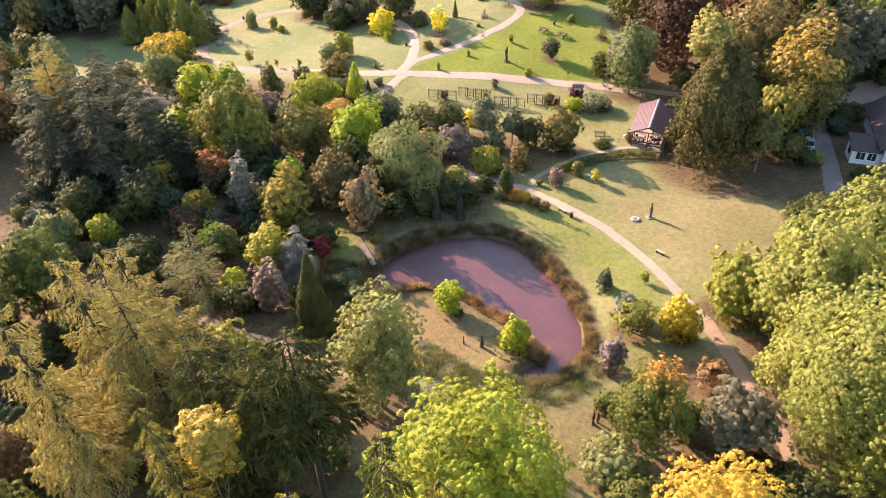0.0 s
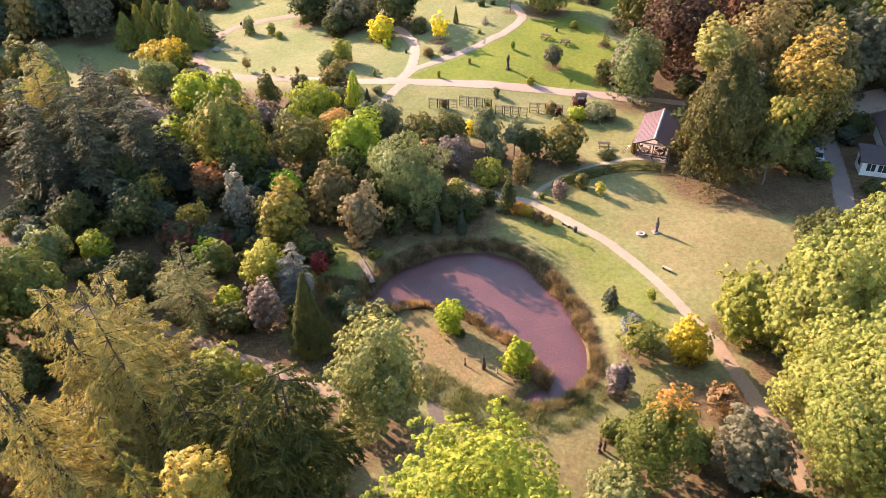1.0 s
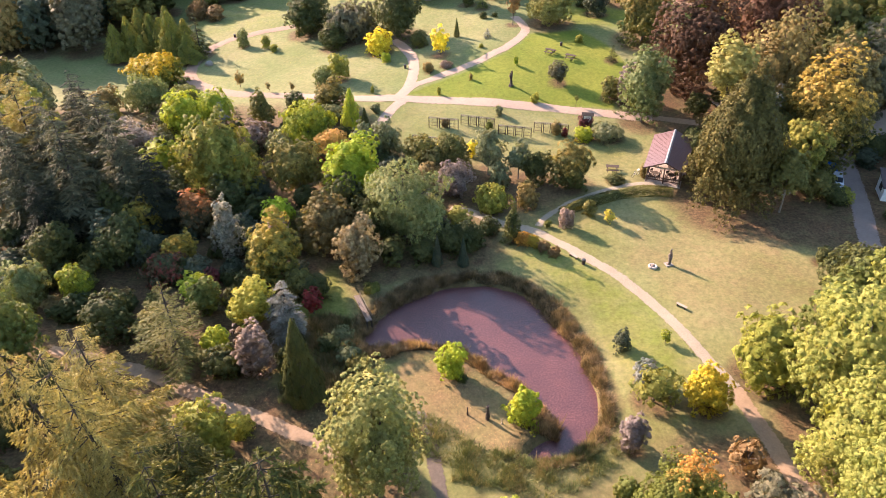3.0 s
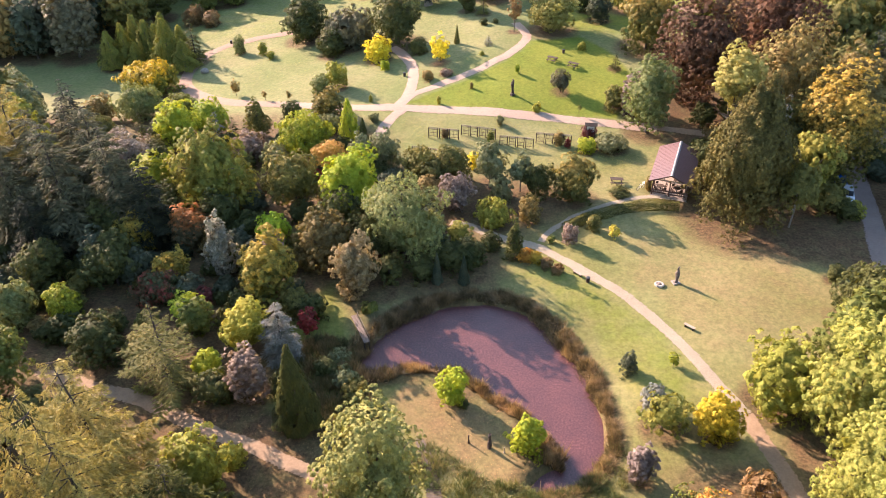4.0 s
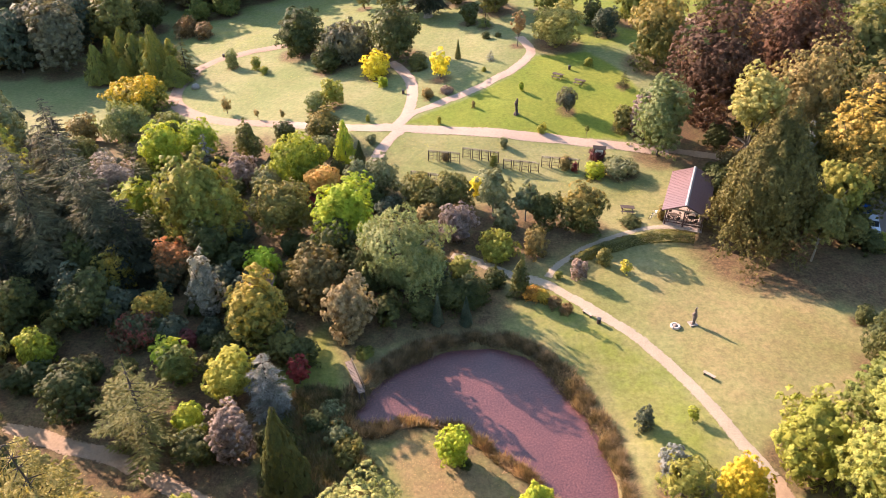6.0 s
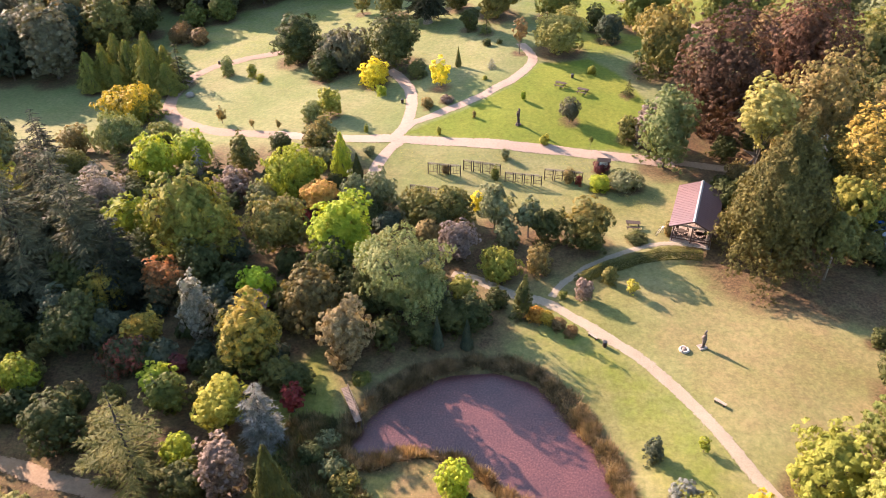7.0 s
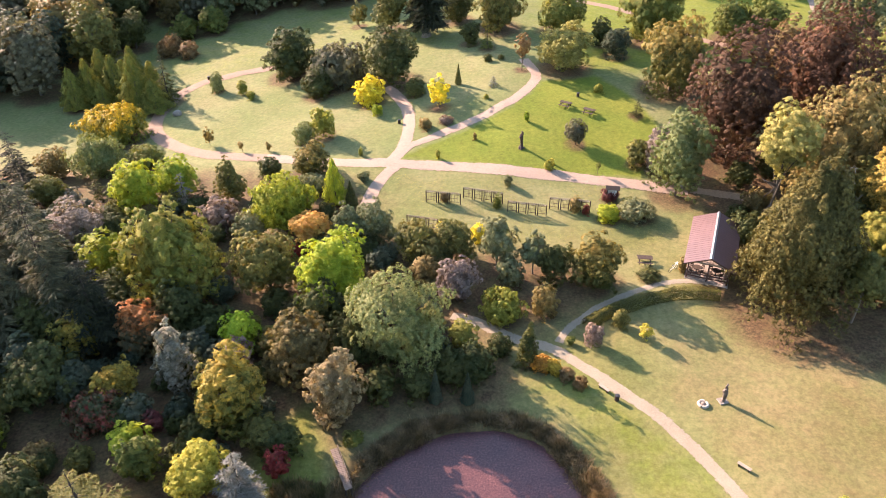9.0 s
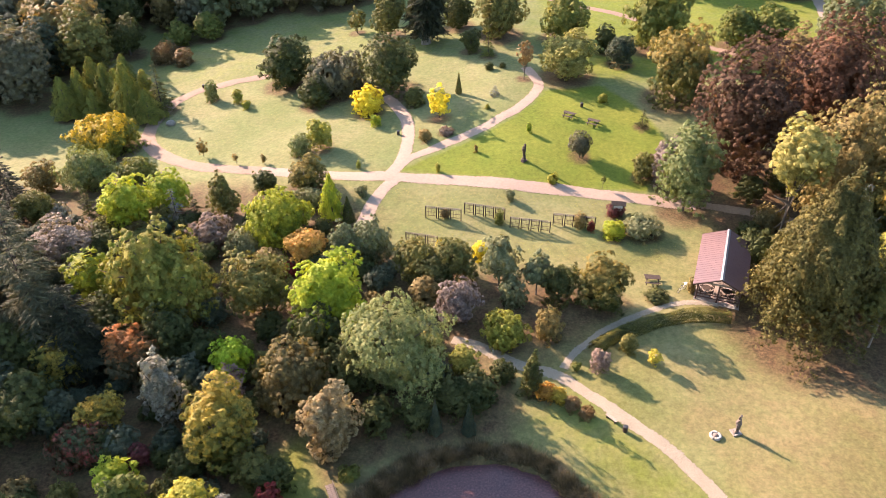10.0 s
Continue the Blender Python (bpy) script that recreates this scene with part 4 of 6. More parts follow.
plant("willow", "palegreen", -4.9, 88.6, 10.2, 10.8)
plant("broad", "brownolive", -14.2, 86.7, 7.8, 7.0)
plant("broad", "birch", -10.2, 80.8, 8.8, 5.4)
plant("broad", "lime2", -21.0, 89.8, 5.3, 4.4)
plant("spire", "silver", -26.2, 84.6, 9.0, 4.6)
plant("broad", "goldgreen", -20.0, 80.2, 9.4, 7.2)
plant("airy", "pinkbrown", -20.5, 87.2, 4.2, 3.3)
plant("shrub", "orangered", -31.8, 91.4, 5.5, 6.5)
plant("shrub", "gold", -37.8, 89.9, 6.2, 4.6)
plant("shrub", "gold", -32.0, 83.6, 4.4, 4.6)
plant("shrub", "redgreen", -32.8, 80.4, 3.8, 5.5)
plant("shrub", "dkblue", -36.3, 83.7, 4.8, 4.5)
plant("shrub", "lime", -28.2, 76.6, 3.3, 3.9)
plant("shrub", "maroon", -27.3, 79.7, 2.1, 2.3)
plant("broad", "dkgreen", -40.9, 90.6, 7.3, 6.1)
plant("broad", "dkgreen", -28.4, 94.2, 6.0, 5.2)
plant("broad", "dkgreen", -36.1, 96.0, 6.0, 5.3)
plant("shrub", "dkgreen", -24.5, 92.3, 4.0, 4.6)
plant("broad", "greyviolet", 1.6, 98.5, 5.7, 4.7)
plant("shrub", "limeolive", 6.6, 95.1, 3.5, 5.2)
plant("shrub", "goldbrown", 11.2, 95.8, 3.8, 3.1)
plant("pine", "greygreen", 6.5, 104.1, 7.2, 5.0)
plant("pine", "greygreen", 10.7, 102.7, 6.1, 3.9)
plant("shrub", "greygreen", 7.8, 101.0, 3.9, 3.2)
plant("broad", "olive", -3.2, 106.3, 5.4, 5.1)
plant("broad", "olive", 1.2, 105.9, 6.0, 5.7)
plant("shrub", "dkgreen", -0.9, 104.5, 4.7, 4.5)
plant("shrub", "dkgreen", 13.1, 101.7, 5.0, 4.2)
plant("shrub", "goldgreen2", 17.6, 100.9, 7.0, 6.3)
plant("shrub", "yellow", 4.6, 109.6, 2.9, 2.0)
plant("shrub", "yellow", -0.1, 110.1, 2.7, 1.4)
plant("spire", "dkgreen", 8.6, 87.7, 6.0, 2.2)
plant("shrub", "orange", 10.1, 87.3, 1.6, 2.3)
plant("shrub", "goldorange", 11.2, 86.6, 1.5, 1.8)
plant("shrub", "brown", 12.4, 85.7, 1.3, 1.7)
plant("shrub", "brown", 13.6, 84.6, 1.25, 1.7)
plant("shrub", "pinkbrown", 15.8, 90.5, 2.9, 2.1)
plant("shrub", "olive", 19.3, 93.4, 2.1, 1.9)
plant("airy", "limeyel2", 21.6, 91.0, 2.2, 1.6)
plant("shrub", "green", 13.6, 90.8, 1.0, 1.0)
plant("shrub", "olivegreen", 2.0, 90.6, 3.0, 3.4)
plant("shrub", "dkgreen", 3.2, 86.3, 3.8, 4.4)
plant("cypress", "dkblue", -0.8, 82.7, 4.8, 1.5)
plant("cypress", "dkblue", 2.3, 82.7, 4.4, 1.6)
plant("shrub", "dkgreen", 5.9, 89.6, 2.4, 2.6)
plant("weep", "greydark", 20.0, 131.9, 3.9, 3.4)
plant("shrub", "greygreen", 25.4, 115.0, 2.3, 5.4)
plant("shrub", "lime", 21.7, 114.0, 2.4, 3.1)
plant("shrub", "maroon", 22.8, 118.6, 1.7, 2.5)
plant("shrub", "greygreen", 9.2, 122.3, 1.8, 1.4)
plant("shrub", "green", 7.4, 117.1, 2.4, 1.2)
plant("shrub", "goldbrown", 17.8, 116.2, 2.0, 2.0)
plant("shrub", "red", 19.0, 115.3, 1.7, 1.0)
plant("shrub", "greyviolet", 31.1, 125.9, 7.2, 5.5)
plant("shrub", "palegreen", 32.0, 119.7, 12.5, 7.8)
plant("shrub", "olive", 27.9, 126.6, 3.9, 3.2)
plant("shrub", "palegreen", -21.2, 137.3, 3.4, 3.4)
plant("shrub", "limeolive", -18.4, 138.4, 4.9, 3.9)
plant("shrub", "limeolive", -35.7, 159.3, 2.6, 2.0)
plant("shrub", "palegreen", -40.9, 161.6, 3.9, 2.6)
plant("shrub", "limeolive", -33.5, 156.3, 1.6, 1.6)
plant("airy", "goldbrown", -36.7, 139.0, 3.3, 1.9)
plant("airy", "goldbrown", -30.8, 135.7, 1.9, 1.0)
plant("airy", "goldbrown", -26.5, 135.0, 1.7, 1.0)
plant("shrub", "goldbrown", -2.4, 138.2, 1.7, 2.2)
plant("shrub", "pinkbrown", 0.8, 139.3, 1.2, 2.4)
plant("shrub", "lime", 13.2, 138.1, 1.6, 1.0)
plant("shrub", "goldbrown", 5.1, 133.9, 1.3, 0.7)
plant("shrub", "limeolive", 15.4, 125.9, 1.7, 1.6)
plant("airy", "green", 22.1, 124.6, 2.1, 0.8)
plant("shrub", "limeolive", -0.5, 129.7, 1.5, 0.8)
plant("shrub", "limeolive", -12.0, 131.5, 1.5, 0.7)
plant("shrub", "brown", 0.4, 118.3, 1.5, 1.5)
plant("cedar", "olive", -27.2, 66.2, 12.0, 11.6)
plant("cypress", "dkgreen", -13.9, 61.4, 11.2, 5.0)
plant("shrub", "pinkbrown", -19.3, 65.3, 5.8, 4.4)
plant("broad", "limeyel2", -20.7, 72.1, 6.7, 5.3)
plant("fir", "blue", -16.8, 70.4, 8.2, 4.8)
plant("airy", "red", -14.6, 74.0, 3.6, 2.6)
plant("broad", "green", -26.5, 74.1, 5.2, 4.0)
plant("shrub", "lime", -24.2, 68.5, 2.8, 3.3)
plant("spire", "dkblue", 18.7, 68.3, 3.0, 2.0)
plant("airy", "limeyel", 23.4, 68.7, 1.7, 1.3)
plant("shrub", "blue", 20.0, 63.0, 2.9, 2.9)
plant("airy", "olivegreen", 20.2, 60.4, 4.2, 4.8)
plant("shrub", "amber", 25.0, 59.8, 5.0, 4.7)
plant("shrub", "limeyel2", -19.2, 57.0, 2.4, 2.5)
plant("broad", "limeiz", 0.7, 64.9, 4.0, 3.3)
plant("spire", "lime", 7.5, 58.7, 4.6, 3.3)
plant("shrub", "dkgreen", 1.7, 64.3, 0.7, 1.4)
plant("shrub", "greyviolet", 17.0, 54.9, 3.8, 2.8)
plant("airy", "brown", 26.5, 52.4, 3.2, 3.7)
plant("shrub", "green", 15.4, 49.5, 2.7, 2.2)
plant("broad", "dkgreen", 45.7, 82.4, 2.2, 2.3)
plant("broad", "dkgreen", -46.4, 83.0, 6.8, 5.9)
plant("broad", "palegreen", -46.9, 76.0, 6.3, 5.2)
plant("broad", "limeyel", -42.0, 76.8, 4.6, 3.8)
plant("broad", "dkgreen", -38.4, 83.1, 7.4, 6.9)
plant("broad", "dkgreen", -35.9, 71.0, 5.5, 6.1)
plant("shrub", "olive", -9.1, 66.0, 1.6, 3.0)
plant("shrub", "dkgreen", -7.3, 63.1, 1.5, 2.8)
plant("broad", "dkgreen", -9.3, 88.6, 6.7, 5.5)
plant("shrub", "dkgreen", -6.5, 83.5, 3.5, 4.0)
plant("shrub", "dkgreen", -2.5, 84.0, 3.0, 4.0)
plant("shrub", "dkgreen", 1.0, 86.0, 3.5, 4.5)
plant("broad", "dkgreen", -12.9, 92.6, 7.3, 6.0)
plant("fir", "spruce", -19.5, 46.0, 15.0, 8.0)
plant("broad", "olive", -33.0, 57.0, 9.0, 7.0)
plant("broad", "green", -35.5, 33.0, 10.0, 9.0)
plant("broad", "brown", -38.5, 41.0, 8.0, 7.0)
plant("spruce", "dkspruce", -56.8, 120.8, 10.0, 7.0)
plant("broad", "goldbrown", -57.5, 130.4, 4.8, 5.0)
plant("broad", "olive", -53.3, 119.3, 5.3, 5.3)
plant("spruce", "greyspruce", -50.7, 110.0, 7.2, 5.7)
plant("broad", "dkgreen", -49.5, 103.9, 6.1, 6.4)
plant("broad", "dkgreen", -43.6, 107.2, 3.8, 4.0)
plant("shrub", "dkgreen", -34.4, 94.1, 4.7, 4.7)
plant("broad", "dkblue", -40.3, 85.2, 6.5, 5.0)
plant("shrub", "dkgreen", 24.4, 102.1, 0.9, 2.9)
plant("shrub", "goldbrown", 28.4, 102.8, 2.3, 1.0)
plant("spruce", "dkgreen", -47.5, 121.4, 5.0, 2.7)
plant("shrub", "silver", -51.1, 120.2, 2.3, 3.4)
plant("broad", "limeyel", -53.7, 120.9, 3.8, 2.7)
plant("shrub", "greygreen", -11.0, 124.4, 1.4, 1.9)
plant("shrub", "olive", -38.2, 104.6, 3.3, 2.6)
plant("shrub", "greygreen", -11.0, 70.0, 1.6, 2.6)
plant("shrub", "greygreen", -10.2, 67.2, 1.8, 2.8)
plant("shrub", "dkgreen", -12.2, 68.3, 2.0, 2.6)
plant("shrub", "olive", -9.0, 64.4, 1.5, 2.2)
plant("shrub", "green", -8.4, 77.8, 1.2, 2.0)
plant("cone", "olivegreen", -57.3, 161.5, 9.0, 5.5)
plant("cone", "green", -63.0, 165.5, 9.8, 5.6)
plant("cone", "olivegreen", -53.0, 163.0, 7.4, 5.2)
plant("cone", "green", -57.5, 166.5, 9.4, 5.6)
plant("shrub", "dkgreen", 27.5, 41.0, 3.0, 4.5)
plant("shrub", "dkgreen", 22.5, 39.0, 3.0, 5.0)
plant("shrub", "olive", 27.0, 36.0, 4.0, 5.0)
plant("shrub", "dkgreen", -15.5, 66.0, 2.6, 3.6)
plant("shrub", "dkgreen", -22.5, 65.0, 3.0, 4.0)
plant("shrub", "olive", -31.0, 70.5, 3.6, 4.6)
plant("shrub", "goldbrown", 28.6, 103.3, 1.5, 0.9)
plant("shrub", "green", 22.2, 46.8, 4.0, 3.6)
plant("shrub", "dkgreen", 29.0, 37.5, 4.5, 5.0)
plant("shrub", "limeolive", -21.5, 54.0, 7.0, 6.0)
plant("spruce", "spruce", -16.5, 44.5, 12.5, 6.0)


def scatter(kind_tints, outline, count, wide, high, seed, apart):
    """Plants spread at random over an outline, keeping clear of one another, of the ways and of the water."""
    rng = np.random.default_rng(seed)
    o = np.array(outline)
    made = 0
    for _ in range(count * 30):
        x, y = rng.uniform(o.min(0), o.max(0))
        at = np.array([x]), np.array([y])
        if inside(outline, *at)[0] < 0 or inside(WATER, *at)[0] > -2.5:
            continue
        if any(np.hypot(WAYS[:, 0] - x, WAYS[:, 1] - y) < 2.6) or any(math.hypot(p[0] - x, p[1] - y) < (p[2] * 0.32 + apart) for p in PLANTS):
            continue
        w = rng.uniform(*wide)
        kind, tint = kind_tints[rng.integers(len(kind_tints))]
        plant(kind, tint, round(x, 1), round(y, 1), round(w * rng.uniform(*high), 1), round(w, 1))
        made += 1
        if made == count:
            break


WAYS = np.concatenate([spline(w, 1.0) for w in (MAIN_PATH, PAVILION_PATH, ROAD, SOUTH_BRANCH, NORTH_BRANCH, EAST_BRANCH, WOOD_PATH, FAR_TRACK, DRIVE, [(-10.5, 77.5), (-11.0, 81.0), (-13.0, 84.0)])])
DARKS = [("broad", "dkgreen"), ("broad", "greygreen"), ("broad", "olive"), ("broad", "dkblue"), ("broad", "greygreen"), ("broad", "greydark"), ("broad", "brownolive")]
FARS = [("broad", "greydark"), ("broad", "dkblue"), ("broad", "greydark"), ("broad", "goldbrown"), ("broad", "bluegreen"), ("broad", "dkgreen"), ("broad", "dkblue")]
scatter(FARS, [(-72, 166), (-84, 160), (-130, 165), (-130, 245), (-86, 215), (-70, 200)], 74, (8, 12), (1.2, 1.6), 31, 1.2)
scatter(DARKS, [(-84, 200), (-60, 200), (-36, 202), (-16, 207), (-10, 225), (-84, 235)], 46, (7, 11), (1.5, 2.0), 32, 1.2)
scatter(DARKS + [("broad", "brown")], [(-66, 100), (-58, 118), (-66, 132), (-90, 140), (-90, 100)], 18, (6, 9), (1.0, 1.5), 33, 2.0)
scatter(DARKS, [(48, 194), (100, 196), (100, 225), (48, 225)], 16, (8, 12), (0.9, 1.3), 34, 2.4)
scatter(DARKS, [(62, 120), (95, 118), (95, 160), (62, 156)], 14, (8, 12), (1.0, 1.5), 35, 2.6)
UNDER = [("shrub", "dkgreen"), ("shrub", "dkgreen"), ("shrub", "dkgreen"), ("shrub", "olive"), ("shrub", "dkblue"), ("shrub", "brownolive")]
scatter(UNDER, [(-56, 72), (-14, 76), (-8, 84), (4, 92), (-4, 108), (-14, 116), (-40, 124), (-60, 110)], 155, (2.4, 4.0), (0.55, 0.9), 36, 0.2)
scatter(UNDER, [(-46, 40), (-36, 66), (-56, 70), (-56, 40)], 20, (3, 6), (0.6, 1.0), 37, 1.4)
scatter(UNDER, [(-32, 56), (-10, 50), (-6, 44), (-8, 24), (-40, 24), (-40, 50)], 40, (2.5, 5), (0.6, 1.0), 38, 0.6)
scatter(UNDER, [(38, 36), (40, 60), (52, 80), (60, 80), (60, 36)], 16, (4, 8), (0.8, 1.2), 39, 2.0)
scatter(UNDER, [(38, 92), (60, 108), (58, 126), (36, 122)], 14, (3, 6), (0.7, 1.0), 40, 1.4)



# ---- ground ----
def ground():
    def axis(lo, hi, step, far):
        fine = np.arange(lo, hi + 1e-6, step)
        out = [fine[-1]]
        while out[-1] < far:
            out.append(out[-1] + max(step, (out[-1] - hi) * 0.35 + step))
        inn = [fine[0]]
        while inn[-1] > -far:
            inn.append(inn[-1] - max(step, (lo - inn[-1]) * 0.35 + step))
        return np.concatenate([inn[:0:-1], fine, out[1:]])

    xs, ys = axis(-75, 80, 0.85, 2500), axis(20, 200, 0.85, 2500)
    gx, gy = np.meshgrid(xs, ys)
    z = ground_z(gx, gy)
    w, h = len(xs), len(ys)
    idx = np.arange(w * h).reshape(h, w)
    faces = np.stack([idx[:-1, :-1], idx[:-1, 1:], idx[1:, 1:], idx[1:, :-1]], -1).reshape(-1, 4)
    me = bpy.data.meshes.new("ground")
    me.vertices.add(w * h)
    me.vertices.foreach_set("co", np.stack([gx, gy, z], -1).astype(np.float32).ravel())
    me.loops.add(len(faces) * 4)
    me.loops.foreach_set("vertex_index", faces.astype(np.int32).ravel())
    me.polygons.add(len(faces))
    me.polygons.foreach_set("loop_start", np.arange(0, len(faces) * 4, 4, dtype=np.int32))
    me.polygons.foreach_set("use_smooth", np.ones(len(faces), bool))
    me.update(calc_edges=True)
    litter = np.zeros(gx.shape)
    for x, y, wide, kind in PLANTS:
        if wide < 2.2:
            continue
        r = wide * 0.5
        ok = (np.abs(gx - x) < r * 2) & (np.abs(gy - y) < r * 2)
        d = np.hypot(gx[ok] - x, gy[ok] - y) / r
        litter[ok] = np.maximum(litter[ok], 0.78 * (1 - smooth(0.7, 1.35, d)))
    litter = np.maximum(litter, 0.8 * smooth(-6, 4, inside(WOODLAND, gx, gy)))
    litter = np.maximum(litter, 0.85 * smooth(-2, 3, inside(LITTER_SHADE_EAST, gx, gy)))
    litter = np.maximum(litter, 0.7 * smooth(-2.6, -1.4, inside(WATER, gx, gy)))
    # extra litter east of x = 20 paints the deep shade behind the maple
    litter = np.maximum(litter, (0.5 + 0.3 * smooth(18, 22, gx)) * smooth(-3, 3, inside(LITTER_SHADE_SOUTH, gx, gy)))
    # tree shadow on this lawn, darkened with the litter colour
    litter = np.maximum(litter, 0.8 * smooth(-1.5, 1.5, inside(SHADE_MID, gx, gy)))
    litter = np.maximum(litter, 0.75 * smooth(-1.5, 1.5, inside(LITTER_SHADE_NORTH, gx, gy)))
    mown = np.maximum(smooth(-1.0, 0.8, inside(LAWN_EAST, gx, gy)), 0.5 * smooth(-3, 3, inside(LAWN_POND, gx, gy)))
    mown = np.maximum(mown, 0.8 * smooth(150, 160, gy) * smooth(15, 25, gx))
    mown = np.maximum(mown, 0.3 * smooth(165, 175, gy))
    meadow = np.maximum(smooth(127, 133, gy), 0.55 * smooth(108, 114, gy))
    glade = smooth(-1.5, 1.5, inside(GLADE, gx, gy))
    litter, mown = litter * (1 - 0.75 * glade), np.maximum(mown, 0.6 * glade)
    litter = litter * (1 - 0.5 * smooth(-0.2, 1.5, inside(ISLAND, gx, gy)))
    straw = np.maximum(0.75 * smooth(-0.6, 1.2, inside(ISLAND, gx, gy)), 0.42 * smooth(-3, 3, inside(DRY_LAWN, gx, gy)))
    cover = me.color_attributes.new("cover", "FLOAT_COLOR", "POINT")
    cover.data.foreach_set("color", np.stack([litter, mown, straw, meadow], -1).astype(np.float32).ravel())
    me.materials.append(ground_material())
    tagged(new("ground", me), "park ground of grass, straw and leaf litter", "ground", kind="structure")


WOODLAND = [(-60, 20), (-6, 20), (-8, 58), (-12, 66), (-8, 82), (-2, 84), (6, 92), (16, 96), (18, 104), (-6, 110), (-12, 124), (-40, 130), (-75, 135)]
# litter round the evergreen, and shade about the drive painted in its colour
LITTER_SHADE_EAST = [(29, 99.5), (30.5, 92), (34, 87.5), (46, 84), (60, 80), (85, 80), (85, 130), (36, 135), (33, 112)]
# reddish litter plus tree shade painted with the same colour
LITTER_SHADE_SOUTH = [(6, 38), (34, 36), (32, 56), (22, 57), (15, 52), (4, 50), (-4, 50), (-4, 40)]
# brown litter on the north bank, also painting in the shade under the trees
LITTER_SHADE_NORTH = [(-14, 82), (-10, 77), (-6, 79), (0, 81), (6, 81.5), (8, 85), (6, 90), (-4, 90)]
GLADE = [(-17.5, 63), (-11.5, 62), (-10, 70), (-10.5, 77), (-13, 83), (-17.5, 79)]
# outline of the tree shadow painted south-west of the pavilion
SHADE_MID = [(4, 95), (10, 94), (15, 96), (21.5, 100.5), (20, 104.5), (8, 105.5), (2, 104)]
LAWN_POND = [(9, 84), (16, 76), (19, 62), (26, 62), (26, 70), (21, 80), (12, 90)]
DRY_LAWN = [(24, 92), (34, 92), (46, 84), (46, 70), (34, 66), (28, 72), (22, 82)]
ground()


def strip(name, points, width, material, label, category, rise=0.03, seed=0, fade=0):
    """A trodden way that follows the ground, its edges frayed where the grass grows in."""
    rng = np.random.default_rng(seed)
    line = spline(points, 0.5)
    d = np.gradient(line, axis=0)
    d /= np.linalg.norm(d, axis=1, keepdims=True) + 1e-9
    side = np.stack([-d[:, 1], d[:, 0]], 1)
    n = len(line)
    wob = [np.convolve(rng.normal(size=n + 8), np.ones(9) / 9, "valid") * 0.2 for _ in range(2)]
    h = 0.5 * width
    offs = [(-h + wob[0] - 0.35, -0.0, 0.0), (-h + wob[0], rise * 0.6, 0.5), (-h * 0.55 + 0 * wob[0], rise, 1.0), (0 * wob[0], rise + 0.012, 1.0), (h * 0.55 + 0 * wob[0], rise, 1.0), (h + wob[1], rise * 0.6, 0.5), (h + wob[1] + 0.35, -0.0, 0.0)]
    rows, worn = [], []
    for o, up, edge in offs:
        p = line + side * o[:, None]
        rows.append(np.column_stack([p, ground_z(p[:, 0], p[:, 1]) + 0.012 + up]))
        k = np.arange(n)
        worn += list(edge * (np.clip(np.minimum(k, n - 1 - k) / fade, 0, 1) if fade else np.ones(n)))
    verts = np.concatenate(rows)
    faces = [(a * n + k, (a + 1) * n + k, (a + 1) * n + k + 1, a * n + k + 1) for a in range(len(offs) - 1) for k in range(n - 1)]
    me = mesh_of(name, verts, faces)
    at = me.attributes.new("worn", "FLOAT", "POINT")
    at.data.foreach_set("value", np.array(worn, np.float32))
    me.materials.append(material)
    return tagged(new(name, me), label, category, kind="structure")


strip("path", MAIN_PATH[:-6], 1.3, GRAVEL, "pale gravel footpath curving past the pond", "path", 0.035, 1)
strip("path", MAIN_PATH[-7:], 1.7, DIRT, "brown trodden earth path under the trees", "path", 0.03, 14)
strip("path", PAVILION_PATH, 0.75, GRAVEL, "narrow gravel footpath leading to the pavilion", "path", 0.025, 2)
strip("path", ROAD[:4], 1.5, DIRT, "brown earth track under the trees", "path", 0.04, 15)
strip("road", ROAD[3:13], 2.3, ROADSAND, "wide pale sandy park track", "path", 0.05, 3)
strip("path", ROAD[12:], 2.5, LOOPSAND, "sandy path looping round the meadow", "path", 0.05, 13)
strip("path", SOUTH_BRANCH, 1.8, ROADSAND, "sandy path branching off towards the trees", "path", 0.03, 4)
strip("path", NORTH_BRANCH, 1.9, ROADSAND, "sandy path running up to the bushes", "path", 0.03, 5)
strip("path", EAST_BRANCH, 1.7, ROADSAND, "sandy path along the mown lawn", "path", 0.03, 6)
strip("path", WOOD_PATH, 1.5, DIRT, "bare dirt path through the trees", "path", 0.03, 7, 8)
strip("ditch", DITCH, 1.3, MUD, "muddy ditch draining the pond", "ditch", 0.02, 18, 6)
strip("path", FAR_TRACK, 1.8, LOOPSAND, "pale track across the far meadow", "path", 0.03, 8)
strip("path", EDGE_TRACK, 2.4, ROADSAND, "pale track along the park edge", "path", 0.03, 9)
strip("driveway", DRIVE, 2.6, ASPHALT, "shaded worn tarmac drive beside the house", "road", 0.03, 10)
strip("forecourt", [(64.0, 116.0), (70.0, 118.6), (78.0, 121.0)], 6.0, ROADSAND, "pale sandy forecourt behind the house", "path", 0.045, 21)


# ---- pond ----
def pond():
    line = spline(WATER + WATER[:1], 0.8)[:-1]
    bm = bmesh.new()
    ring = [bm.verts.new((*p, WATER_Z)) for p in line]
    bm.faces.new(ring)
    bmesh.ops.triangulate(bm, faces=bm.faces[:])
    me = bpy.data.meshes.new("water")
    bm.to_mesh(me)
    bm.free()
    me.materials.append(water_material())
    tagged(new("water", me), "still pond covered in red water fern", "water", kind="structure")


pond()


